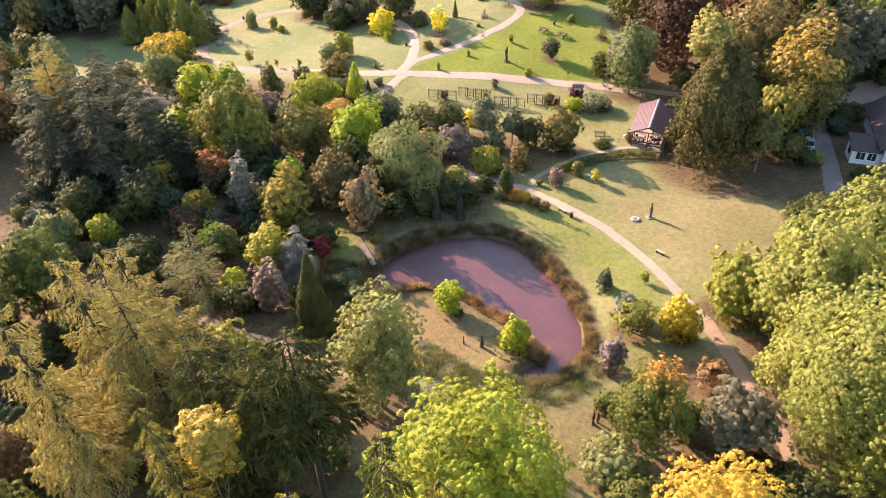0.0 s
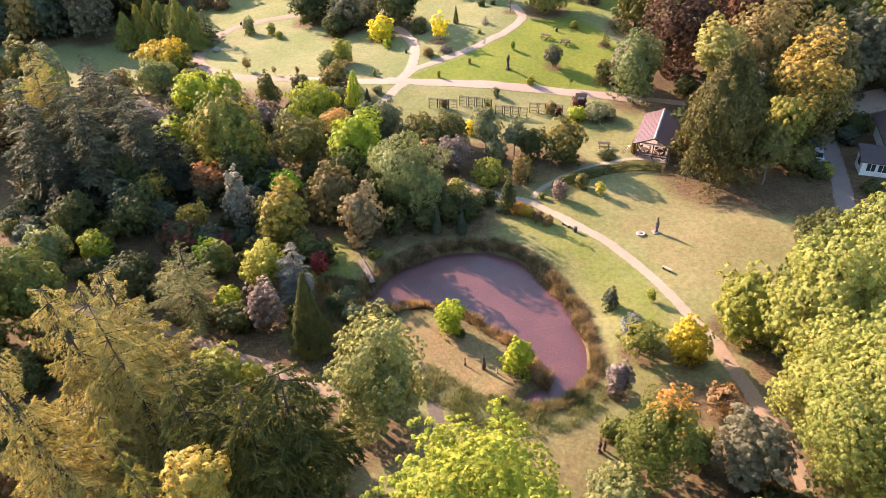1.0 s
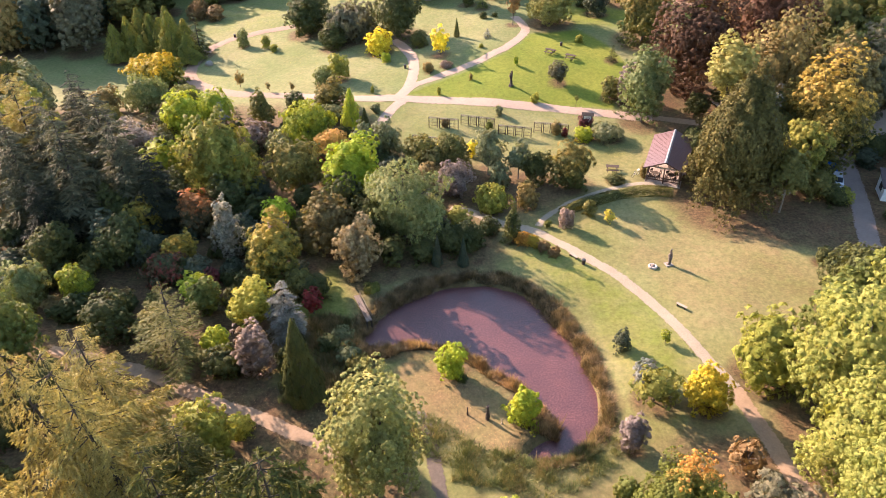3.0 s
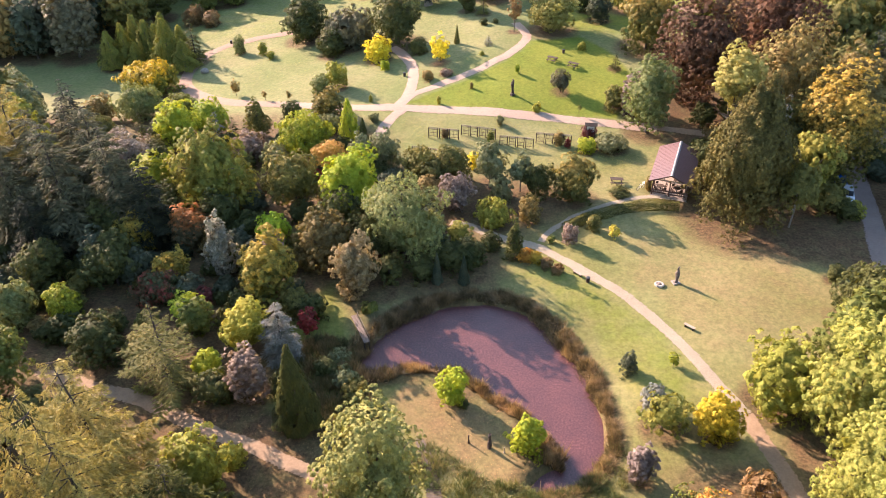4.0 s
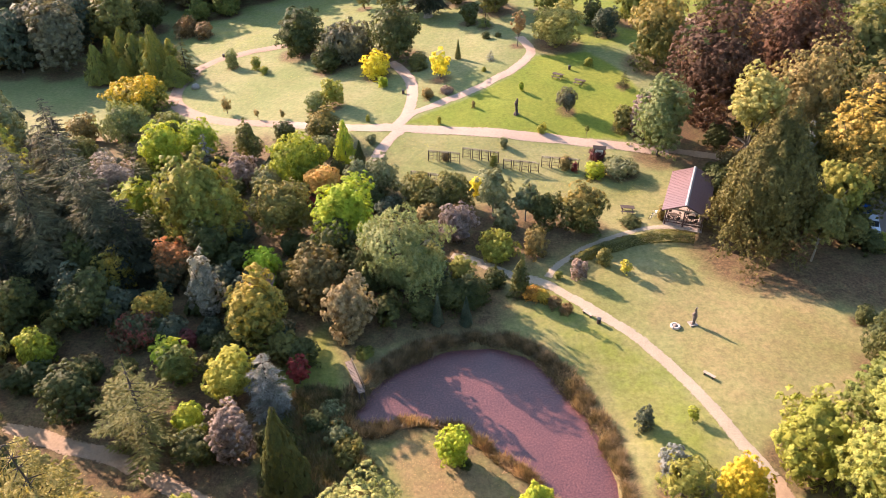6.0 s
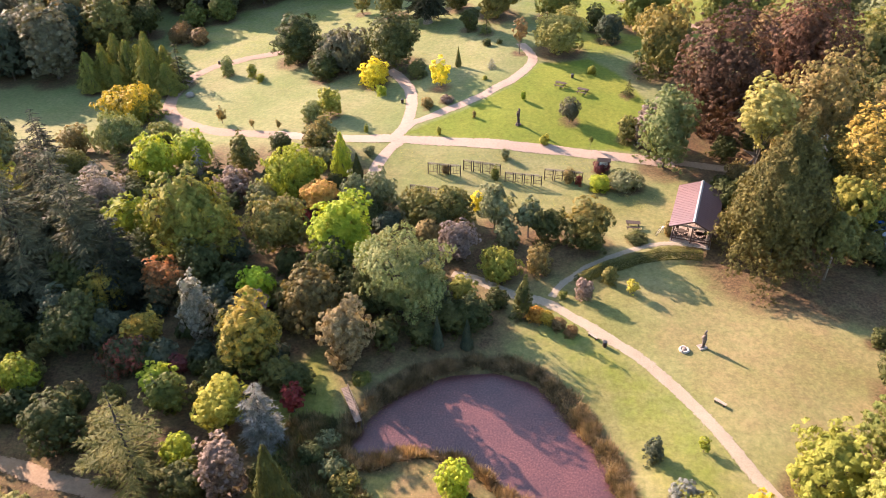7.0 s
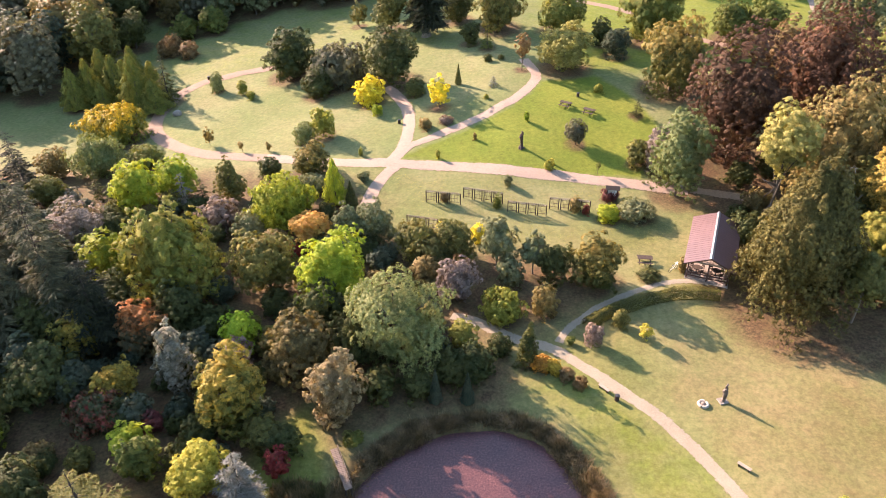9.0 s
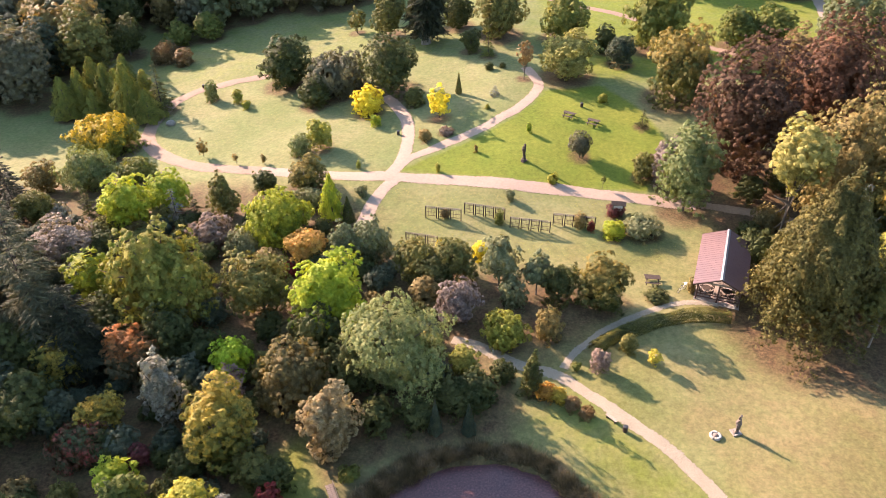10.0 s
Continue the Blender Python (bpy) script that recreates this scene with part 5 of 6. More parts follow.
def blades(points, high, wide, rng, lean=0.35):
    """Upright pointed blades rooted at the points."""
    n = len(points)
    t = rng.uniform(0, 2 * math.pi, n)
    side = np.stack([np.cos(t), np.sin(t), np.zeros(n)], 1)
    h = high * rng.uniform(0.55, 1.2, (n, 1))
    tip = points + np.concatenate([rng.normal(size=(n, 2)) * lean, np.ones((n, 1))], 1) * h
    w = wide * rng.uniform(0.7, 1.4, (n, 1))
    return np.stack([points - side * w * 0.6, points + side * w * 0.6, tip], 1)


def reed_bed(name, points, width, count, tint, label, seed, high=1.5, shift=0.0):
    rng = np.random.default_rng(seed)
    line = spline(points, 0.4)
    d = np.gradient(line, axis=0)
    d /= np.linalg.norm(d, axis=1, keepdims=True) + 1e-9
    own = np.repeat(np.arange(count // 14), 14)
    count = len(own)
    k = rng.integers(0, len(line), count)[own]
    off = rng.uniform(-0.5, 0.5, count)[own] * width * (0.75 + 0.35 * np.sin(k * 0.11) + 0.2 * np.sin(k * 0.31)) + shift
    p = line[k] + np.stack([-d[k, 1], d[k, 0]], 1) * off[:, None]
    spread = rng.normal(size=(count, 2)) * 0.13
    p = p + spread
    patch = np.sin(p[:, 0] * 0.9 + 2 * np.sin(p[:, 1] * 0.5)) * np.sin(p[:, 1] * 1.1 + np.sin(p[:, 0] * 0.7))
    keep = (inside(WATER, p[:, 0], p[:, 1]) < 0.7 + 0.3 * patch) & (patch > rng.uniform(-1.3, 0.1, count)) & (np.hypot(p[:, 0] + 9.7, p[:, 1] - 75.6) > 1.9)
    p, spread = p[keep], spread[keep]
    pts = np.column_stack([p, np.maximum(ground_z(p[:, 0], p[:, 1]), WATER_Z - 0.1) - 0.05])
    tall = 0.8 + 0.4 * np.sin(p[:, 0] * 1.7 + 1.5 * np.sin(p[:, 1])) * np.sin(p[:, 1] * 1.3)
    q = blades(pts, 1.0, 0.06, rng, 0.3)
    q[:, 2, :2] += spread * 1.1
    q[:, :, 2] = pts[:, None, 2] + (q[:, :, 2] - pts[:, None, 2]) * (tall * high)[:, None]
    me = pieces_mesh(name, q)
    me.materials.append(LEAF[tint])
    tagged(new(name, me), label, "reeds", kind="stuff")


reed_bed("reeds", WATER[:15], 1.9, 36000, "reed", "brown and green reeds along the pond bank", 11, 0.8, 0.6)
reed_bed("sedges", [(-13.0, 73.0), (-12.0, 68.0), (-9.5, 63.0), (-6.5, 59.0), (-3.5, 55.5)], 5.5, 26000, "marsh", "dark marsh plants at the pond's shaded end", 16, 1.2)
reed_bed("reeds", REEDS_INNER, 2.0, 20000, "reed", "rust-brown reeds between pond and island", 12, 1.1)
reed_bed("sedges", [(16.5, 58.0), (14.0, 54.0), (10.5, 52.0), (7.0, 51.0), (3.5, 51.5), (1.0, 52.5)], 4.0, 7000, "sedge", "green sedges in the marshy end of the pond", 13, 0.7)
reed_bed("sedges", [(-11.5, 71.0), (-10.5, 66.0), (-8.0, 62.0), (-5.0, 58.0)], 2.2, 3000, "sedge", "dark sedges beside the island", 14, 1.0)
reed_bed("sedges", [(-2.5, 58.5), (0.0, 55.5), (3.5, 53.4), (7.0, 52.6), (10.0, 53.2), (13.5, 55.0)], 3.6, 9000, "sedge", "green marsh plants south of the island", 15, 0.75)


def scattered(name, count, outline, tint, label, seed, high, keep_off=1.3, flat=False, size=0.1):
    """Loose tufts or fallen leaves over an outline."""
    rng = np.random.default_rng(seed)
    o = np.array(outline)
    p = rng.uniform(o.min(0), o.max(0), (count, 2))
    p = p[(inside(outline, p[:, 0], p[:, 1]) > 0) & (inside(WATER, p[:, 0], p[:, 1]) < -0.5)]
    if keep_off:
        d = np.min(np.hypot(p[:, None, 0] - WAYS[None, ::2, 0], p[:, None, 1] - WAYS[None, ::2, 1]), axis=1)
        p = p[d > keep_off]
    pts = np.column_stack([p, ground_z(p[:, 0], p[:, 1])])
    if flat:
        pts[:, 2] += 0.04
        q = leaves(pts, np.tile([0, 0, 1.0], (len(pts), 1)), size, rng, wild=0.5)
    else:
        patch = np.sin(p[:, 0] * 0.6 + np.sin(p[:, 1] * 0.4)) * np.sin(p[:, 1] * 0.5 + 1) * 0.5 + 0.6
        q = blades(pts, 1.0, size, rng, 0.5)
        q[:, 2] = pts + (q[:, 2] - pts) * (patch * high)[:, None]
    me = pieces_mesh(name, q)
    me.materials.append(LEAF[tint])
    tagged(new(name, me), label, "grass" if not flat else "leaves", kind="stuff")


scattered("meadow_grass", 16000, [(-60, 136), (-46, 176), (14, 172), (12, 146), (-4, 134), (-30, 134)], "turf", "pale uncut meadow grass", 51, 0.07, 1.6, size=0.05)
scattered("bank_grass", 16000, [(-8, 126), (26, 121), (30, 112), (20, 104), (-2, 111)], "turf", "rough grass on the bank below the track", 52, 0.10, 1.6, size=0.05)
scattered("fallen_leaves", 1500, ISLAND, "fallen", "dry leaves fallen on the island", 54, 0, 0, True, 0.05)
scattered("fallen_leaves", 2600, [(-42, 74), (-8, 66), (-6, 40), (-34, 40)], "fallen", "dry leaves fallen under the conifers", 56, 0, 0, True, 0.05)

scattered("dry_grass", 15000, [(-42, 72), (-12, 62), (-6, 44), (-34, 40)], "drygrass", "thin dry grass among the trees", 57, 0.12, 0.7, size=0.045)
scattered("dry_grass", 5000, ISLAND, "drygrass", "short dry grass on the island", 58, 0.1, 0, size=0.045)

# ---- garden buildings and furniture ----
def pavilion():
    root = thing("pavilion", 28.56, 101.68, -1.82, -21.5, "open timber pavilion with a maroon sheet-metal gable roof", "pavilion")
    wide, long = 4.75, 9.4
    part("plinth", box(-0.1, -0.1, -0.2, wide + 0.1, long + 0.1, 0.14), STONE, root)
    boards = box(0, 0, 0.142, wide, 0.2, 0.182)
    boards.materials.append(DECKING)
    for k in range(44):
        ob = part("floor_board", boards, None, root)
        ob.location = (0, 0.05 + k * 0.212, 0)
    post = box(-0.08, -0.08, 0.14, 0.08, 0.08, 2.55, 0.015)
    post.materials.append(WOOD_BROWN)
    for side in (0.1, wide - 0.1):
        for k in range(5):
            ob = part("post", post, None, root)
            ob.location = (side, 0.12 + k * (long - 0.24) / 4, 0)
    part("post", post, None, root).location = (wide * 0.5, 0.12, 0)
    for side in (0.1, wide - 0.1):
        part("eave_beam", box(side - 0.09, -0.2, 2.5, side + 0.09, long + 0.2, 2.68, 0.01), WOOD_BROWN, root)
    for y in (0.12, long - 0.12):
        part("tie_beam", box(0, y - 0.07, 2.5, wide, y + 0.07, 2.66, 0.01), WOOD_PALE, root, "pale timber tie beam")
    eave, ridge, over = 2.62, 3.85, 0.5
    half = wide / 2
    for s in (-1, 1):
        x0, x1 = half + s * (half + over), half
        z0 = eave - 0.08
        y0, y1 = -0.55, long + 0.45
        v = [(x0, y0, z0), (x1, y0, ridge), (x1, y1, ridge), (x0, y1, z0)]
        v += [(x, y, z - 0.07) for x, y, z in v]
        f = [(0, 1, 2, 3), (7, 6, 5, 4), (0, 4, 5, 1), (1, 5, 6, 2), (2, 6, 7, 3), (3, 7, 4, 0)]
        sheet = part("roof_sheet", mesh_of("roof_sheet", v, f), ROOFING, root)
        rib = mesh_of("rib", [(x0, -0.018, z0), (x0, 0.018, z0), (x1, 0.018, ridge), (x1, -0.018, ridge), (x0, -0.01, z0 + 0.022), (x0, 0.01, z0 + 0.022), (x1, 0.01, ridge + 0.022), (x1, -0.01, ridge + 0.022)],
                      [(4, 5, 6, 7), (0, 1, 5, 4), (1, 2, 6, 5), (2, 3, 7, 6), (3, 0, 4, 7)])
        rib.materials.append(ROOFING)
        for k in range(24):
            ob = part("seam", rib, None, sheet)
            ob.location = (0, y0 + 0.1 + k * (y1 - y0 - 0.2) / 23, 0)
        part("verge_board", mesh_of("verge", [(x0, y0 - 0.02, z0 - 0.16), (x1, y0 - 0.02, ridge - 0.16), (x1, y0 - 0.02, ridge + 0.01), (x0, y0 - 0.02, z0 + 0.01), (x0, y0 + 0.03, z0 - 0.16), (x1, y0 + 0.03, ridge - 0.16), (x1, y0 + 0.03, ridge + 0.01), (x0, y0 + 0.03, z0 + 0.01)],
             [(0, 1, 2, 3), (7, 6, 5, 4), (3, 2, 6, 7), (0, 4, 5, 1)]), WOOD_BROWN, root)
        part("gable_strut", box(half + s * 0.9 - 0.05, 0.07, 2.66, half + s * 0.9 + 0.05, 0.17, 3.3), WOOD_PALE, root)
    verts = [(half + dx, y, ridge + dz) for y in (-0.57, long + 0.47) for dx, dz in ((-0.2, -0.03), (0, 0.075), (0.2, -0.03))]
    part("ridge_cap", mesh_of("ridge_cap", verts, [(0, 1, 4, 3), (1, 2, 5, 4)]), RIDGE, root, "pale grey metal ridge cap")
    for z in (0.55, 0.95):
        part("rail", box(0.1, 0.03, z, wide - 0.1, 0.10, z + 0.13, 0.01), WOOD_BROWN, root)
        part("rail", box(wide - 0.10, 0.2, z, wide - 0.03, long - 0.1, z + 0.13, 0.01), WOOD_BROWN, root)
    part("ramp_kerb", box(-0.15, -0.32, -0.1, wide + 0.15, -0.12, 0.1, 0.02), STONE, root)


def picnic_table(x, y, turn, dark=False):
    m = WOOD_DARK if dark else WOOD
    root = thing("picnic_table", x, y, gz(x, y), turn, ("dark brown" if dark else "weathered grey-brown") + " wooden picnic table with two benches", "picnic table", "picnic tables on the lawn")
    for k in range(5):
        part("table_board", box(-0.9, -0.38 + k * 0.155, 0.72, 0.9, -0.24 + k * 0.155, 0.76, 0.006), m, root)
    for s in (-1, 1):
        part("bench_seat", box(-0.9, s * 0.72 - 0.14, 0.42, 0.9, s * 0.72 + 0.14, 0.46, 0.006), m, root)
        part("cross_beam", box(s * 0.65 - 0.04, -0.82, 0.34, s * 0.65 + 0.04, 0.82, 0.42), m, root)
        for e in (-1, 1):
            v, f = tubes([[(s * 0.65, e * 0.66, 0, 0.055), (s * 0.65, e * 0.28, 0.72, 0.055)]], 4)
            part("leg", mesh_of("leg", v, f), m, root)


def bench(x, y, turn):
    root = thing("park_bench", x, y, gz(x, y), turn, "pale weathered backless wooden park bench on the grass", "bench", "benches beside the footpath", 0.76)
    for k in range(3):
        part("slat", box(-0.85, -0.24 + k * 0.165, 0.43, 0.85, -0.09 + k * 0.165, 0.48, 0.01), WOOD_PALE, root)
    for s in (-1, 1):
        part("leg", box(s * 0.62 - 0.07, -0.2, 0, s * 0.62 + 0.07, 0.2, 0.43, 0.01), WOOD_DARK, root)


def litter_bin(x, y, label="dark litter bin with a slatted wooden body"):
    root = thing("litter_bin", x, y, gz(x, y), 20, label, "bin", "litter bins in the park", 0.78)
    v, f = tubes([[(0, 0, 0.0, 0.24), (0, 0, 0.78, 0.27)]], 12)
    part("liner", mesh_of("liner", v, f), BLACK, root)
    slat = box(-0.05, 0.25, 0.05, 0.05, 0.29, 0.80, 0.005)
    slat.materials.append(WOOD_DARK)
    for k in range(14):
        ob = part("slat", slat, None, root)
        ob.rotation_euler = (0, 0, k * 2 * math.pi / 14)
    v, f = tubes([[(0, 0, 0.86, 0.33), (0, 0, 0.90, 0.30), (0, 0, 0.93, 0.1)]], 12)
    part("lid", mesh_of("lid", v, f), BLACK, root)
    for s in (-1, 1):
        part("lid_post", box(s * 0.24 - 0.02, -0.02, 0.78, s * 0.24 + 0.02, 0.02, 0.88), BLACK, root)


def carved(name, x, y, high, wide, material, label, category, seed, bands=14):
    """An upright weathered wood carving or stump: one lumpy turned mesh."""
    rng = np.random.default_rng(seed)
    path = []
    for k in range(bands + 1):
        u = k / bands
        r = wide * 0.5 * (1.0 - 0.45 * u + 0.25 * math.sin(u * 9 + seed) + rng.uniform(-0.1, 0.1)) * (1.5 if k == 0 else 1.0)
        path.append((rng.normal() * wide * 0.07, rng.normal() * wide * 0.07, u * high, max(0.03, r)))
    v, f = tubes([path], 10)
    v = [Vector((p.x, p.y, p.z)) + Vector((rng.normal(), rng.normal(), rng.normal())) * wide * 0.04 for p in v]
    me = mesh_of(name, v, f, False)
    me.materials.append(material)
    ob = tagged(new(name, me), label, category)
    ob.matrix_basis = pose(x, y, gz(x, y) - 0.05, 0, 0, 30)
    return ob


def millstone(x, y):
    root = thing("millstone", x, y, gz(x, y), 0, "round pale stone disc with a dark raised centre", "stone disc")
    ring = [(0.42 * math.cos(a), 0.42 * math.sin(a), 0.1, 0.16) for a in np.linspace(0, 2 * math.pi, 33)]
    v, f = tubes([ring], 8)
    part("rim", mesh_of("rim", v, f, True), STONE_PALE, root, "pale worn stone rim")
    v, f = tubes([[(0, 0, 0.0, 0.34), (0, 0, 0.16, 0.3), (0, 0, 0.3, 0.16), (0, 0, 0.33, 0.05)]], 16)
    part("hub", mesh_of("hub", v, f, True), TARMAC, root, "dark stone hub")


def boulder(x, y, size):
    bm = bmesh.new()
    bmesh.ops.create_icosphere(bm, subdivisions=3, radius=1)
    for v in bm.verts:
        k = 1 + 0.18 * noise.noise(v.co * 1.4) + 0.06 * noise.noise(v.co * 4)
        v.co = Vector((v.co.x * k * size * 0.8, v.co.y * k * size * 0.62, v.co.z * k * size * 0.62))
    me = bpy.data.meshes.new("boulder")
    bm.to_mesh(me)
    bm.free()
    me.polygons.foreach_set("use_smooth", [True] * len(me.polygons))
    me.materials.append(STONE)
    ob = tagged(new("boulder", me), "large pale grey boulder standing on the meadow", "boulder")
    ob.matrix_basis = pose(x, y, gz(x, y) + size * 0.35, 0, 0, 25)


def bicycle(x, y, turn):
    root = thing("bicycle", x, y, gz(x, y), turn, "pale city bicycle leaning beside the pavilion", "bicycle")
    for wx in (-0.52, 0.52):
        ring = [(wx + 0.33 * math.cos(a), 0, 0.34 + 0.33 * math.sin(a), 0.025) for a in np.linspace(0, 2 * math.pi, 25)]
        v, f = tubes([ring], 5)
        wheel = part("wheel", mesh_of("wheel", v, f), BLACK, root, "thin black tyre with spokes")
        v, f = tubes([[(wx, 0, 0.34, 0.004), (wx + 0.32 * math.cos(a), 0, 0.34 + 0.32 * math.sin(a), 0.004)] for a in np.linspace(0, 2 * math.pi, 13)[:-1]], 3)
        part("spokes", mesh_of("spokes", v, f), RIDGE, wheel)
    v, f = tubes([[(-0.52, 0, 0.34, 0.02), (-0.08, 0, 0.3, 0.02)], [(-0.08, 0, 0.3, 0.02), (-0.2, 0, 0.86, 0.02)], [(-0.52, 0, 0.34, 0.015), (-0.18, 0, 0.76, 0.015)],
                  [(-0.08, 0, 0.3, 0.02), (0.36, 0, 0.72, 0.02)], [(-0.18, 0, 0.76, 0.02), (0.35, 0, 0.8, 0.02)], [(0.34, 0, 0.95, 0.018), (0.52, 0, 0.34, 0.018)]], 6)
    part("frame", mesh_of("frame", v, f), WHITE, root)
    v, f = tubes([[(0.22, -0.3, 0.99, 0.014), (0.34, -0.08, 1.0, 0.014), (0.34, 0.08, 1.0, 0.014), (0.22, 0.3, 0.99, 0.014)]], 6)
    part("handlebar", mesh_of("handlebar", v, f), RIDGE, root)
    part("saddle", box(-0.34, -0.08, 0.86, -0.08, 0.08, 0.92, 0.02), BLACK, root)
    part("basket", box(0.42, -0.15, 0.75, 0.7, 0.15, 0.98, 0.02), WHITE, root, "pale front basket")


def sign_board(x, y, turn):
    root = thing("information_board", x, y, gz(x, y), turn, "dark wooden information board with a small roof and pale panel", "sign")
    for s in (-1, 1):
        part("post", box(s * 0.65 - 0.07, -0.07, 0, s * 0.65 + 0.07, 0.07, 2.1, 0.01), WOOD_DARK, root)
    part("panel", box(-0.56, -0.03, 0.8, 0.56, 0.03, 1.75, 0.005), WHITE, root, "pale grey printed panel")
    for k in range(6):
        part("print_bar", box(-0.42, -0.038, 1.55 - k * 0.12, 0.42 - 0.12 * (k % 3), -0.032, 1.58 - k * 0.12), TARMAC, root)
    for s in (-1, 1):
        me = mesh_of("roof", [(-0.95, 0, 2.42), (0.95, 0, 2.42), (0.95, s * 0.55, 2.08), (-0.95, s * 0.55, 2.08), (-0.95, 0, 2.37), (0.95, 0, 2.37), (0.95, s * 0.55, 2.03), (-0.95, s * 0.55, 2.03)],
                     [(0, 1, 2, 3), (7, 6, 5, 4), (3, 2, 6, 7), (0, 3, 7, 4), (1, 5, 6, 2)])
        part("roof_board", me, WOOD_DARK, root)


def fence(points, bays):
    """Garden trellis: dark paired posts, slatted panels and a pale row of small pickets on top."""
    (ax, ay), (bx, by) = points
    long, turn = math.hypot(bx - ax, by - ay), math.degrees(math.atan2(by - ay, bx - ax))
    root = thing("garden_trellis", ax, ay, gz((ax + bx) / 2, (ay + by) / 2), turn, "dark slatted garden trellis topped with pale pickets", "fence", "garden trellises")
    step = long / bays
    post = box(-0.06, -0.06, -0.2, 0.06, 0.06, 1.7, 0.01)
    post.materials.append(WOOD_DARK)
    for k in range(bays + 1):
        for d in ((-0.14, 0.14) if 0 < k < bays else (0,)):
            ob = part("post", post, None, root)
            ob.location = (k * step + d, 0, 0)
    for k in range(bays):
        x0, x1 = k * step + 0.15, (k + 1) * step - 0.15
        v, f = [], []
        n = 7
        for j in range(n):
            x = x0 + (x1 - x0) * j / (n - 1)
            i = len(v)
            v += [(x - 0.011, -0.012, 0.2), (x + 0.011, -0.012, 0.2), (x + 0.011, -0.012, 1.5), (x - 0.011, -0.012, 1.5), (x - 0.011, 0.012, 0.2), (x + 0.011, 0.012, 0.2), (x + 0.011, 0.012, 1.5), (x - 0.011, 0.012, 1.5)]
            f += [(i, i + 1, i + 2, i + 3), (i + 7, i + 6, i + 5, i + 4), (i + 1, i + 5, i + 6, i + 2), (i + 4, i, i + 3, i + 7)]
        for z in (0.3, 0.85, 1.4):
            i = len(v)
            v += [(x0, -0.02, z), (x1, -0.02, z), (x1, -0.02, z + 0.04), (x0, -0.02, z + 0.04), (x0, 0.02, z), (x1, 0.02, z), (x1, 0.02, z + 0.04), (x0, 0.02, z + 0.04)]
            f += [(i, i + 1, i + 2, i + 3), (i + 7, i + 6, i + 5, i + 4), (i + 3, i + 2, i + 6, i + 7)]
        part("lattice", mesh_of("lattice", v, f), WOOD_DARK, root)
    part("top_rail", box(-0.05, -0.05, 1.55, long + 0.05, 0.05, 1.63, 0.01), WOOD_PALE, root, "pale wooden top rail")
    picket = box(-0.07, -0.035, 1.6, 0.07, 0.035, 1.82, 0.02)
    picket.materials.append(WOOD_PALE)
    for k in range(int(long / 0.27)):
        ob = part("picket", picket, None, root)
        ob.location = (0.1 + k * 0.27, 0, 0)


def jetty():
    root = thing("jetty", -10.1, 77.0, -1.66, -68, "old grey plank jetty reaching into the pond", "jetty")
    plank = box(-0.09, -0.33, 0.0, 0.09, 0.33, 0.05, 0.006)
    plank.materials.append(WOOD)
    for k in range(24):
        ob = part("plank", plank, None, root)
        ob.location = (0.1 + k * 0.2, 0.015 * ((k * 7) % 3 - 1), 0.006 * ((k * 5) % 3))
    for s in (-1, 1):
        part("bearer", box(0, s * 0.24 - 0.05, -0.16, 4.85, s * 0.24 + 0.05, 0.0), WOOD_DARK, root)
        for x in (0.4, 2.5, 4.7):
            part("pile", box(x - 0.07, s * 0.26 - 0.07, -1.6, x + 0.07, s * 0.26 + 0.07, 0.0), WOOD_DARK, root)
    part("handrail", box(0.1, 0.33, 0.5, 4.7, 0.38, 0.55, 0.01), WOOD, root)
    for x in (0.2, 2.4, 4.6):
        part("rail_post", box(x - 0.03, 0.332, 0, x + 0.03, 0.38, 0.52), WOOD, root)


def hedge(points, high, wide, tint, label, seed):
    rng = np.random.default_rng(seed)
    line = spline(points, 0.15)
    d = np.gradient(line, axis=0)
    d /= np.linalg.norm(d, axis=1, keepdims=True)
    n = int(len(line) * 85)
    k = rng.integers(0, len(line), n)
    t = rng.uniform(-0.35, math.pi + 0.35, n)
    r = 1 + 0.12 * np.sin(k * 0.13 + t * 3) + rng.normal(size=n) * 0.06
    side = np.stack([-d[k, 1], d[k, 0]], 1)
    p = np.column_stack([line[k] + side * (np.cos(t) * wide * 0.5 * r)[:, None], ground_z(line[k, 0], line[k, 1]) + np.maximum(0, np.sin(t)) ** 0.6 * high * r])
    out = np.column_stack([side * np.cos(t)[:, None], np.sin(t)])
    me = pieces_mesh("hedge", leaves(p, out, 0.13, rng))
    me.materials.append(LEAF[tint])
    tagged(new("hedge", me), label, "hedge")


def old_redwood(x, y):
    root = thing("tall_conifer", x, y, gz(x, y), 0, "very tall conifer with a bare grey-brown trunk and drooping dark boughs", "conifer")
    v, f = tubes([[(0, 0, -0.2, 1.05), (0, 0, 1.5, 0.72), (-0.1, 0, 7, 0.6), (-0.2, 0, 16, 0.42), (-0.2, 0, 27, 0.1)]], 14)
    part("trunk", mesh_of("trunk", v, f, True), BARK_PALE, root)
    q, limbs = crown_conifer(77, 26, 9, 26, 0.12, 0.5)
    ob = part("crown", pieces_mesh("crown", q * np.array([8.5, 8.5, 28])), LEAF["dkspruce"], root)


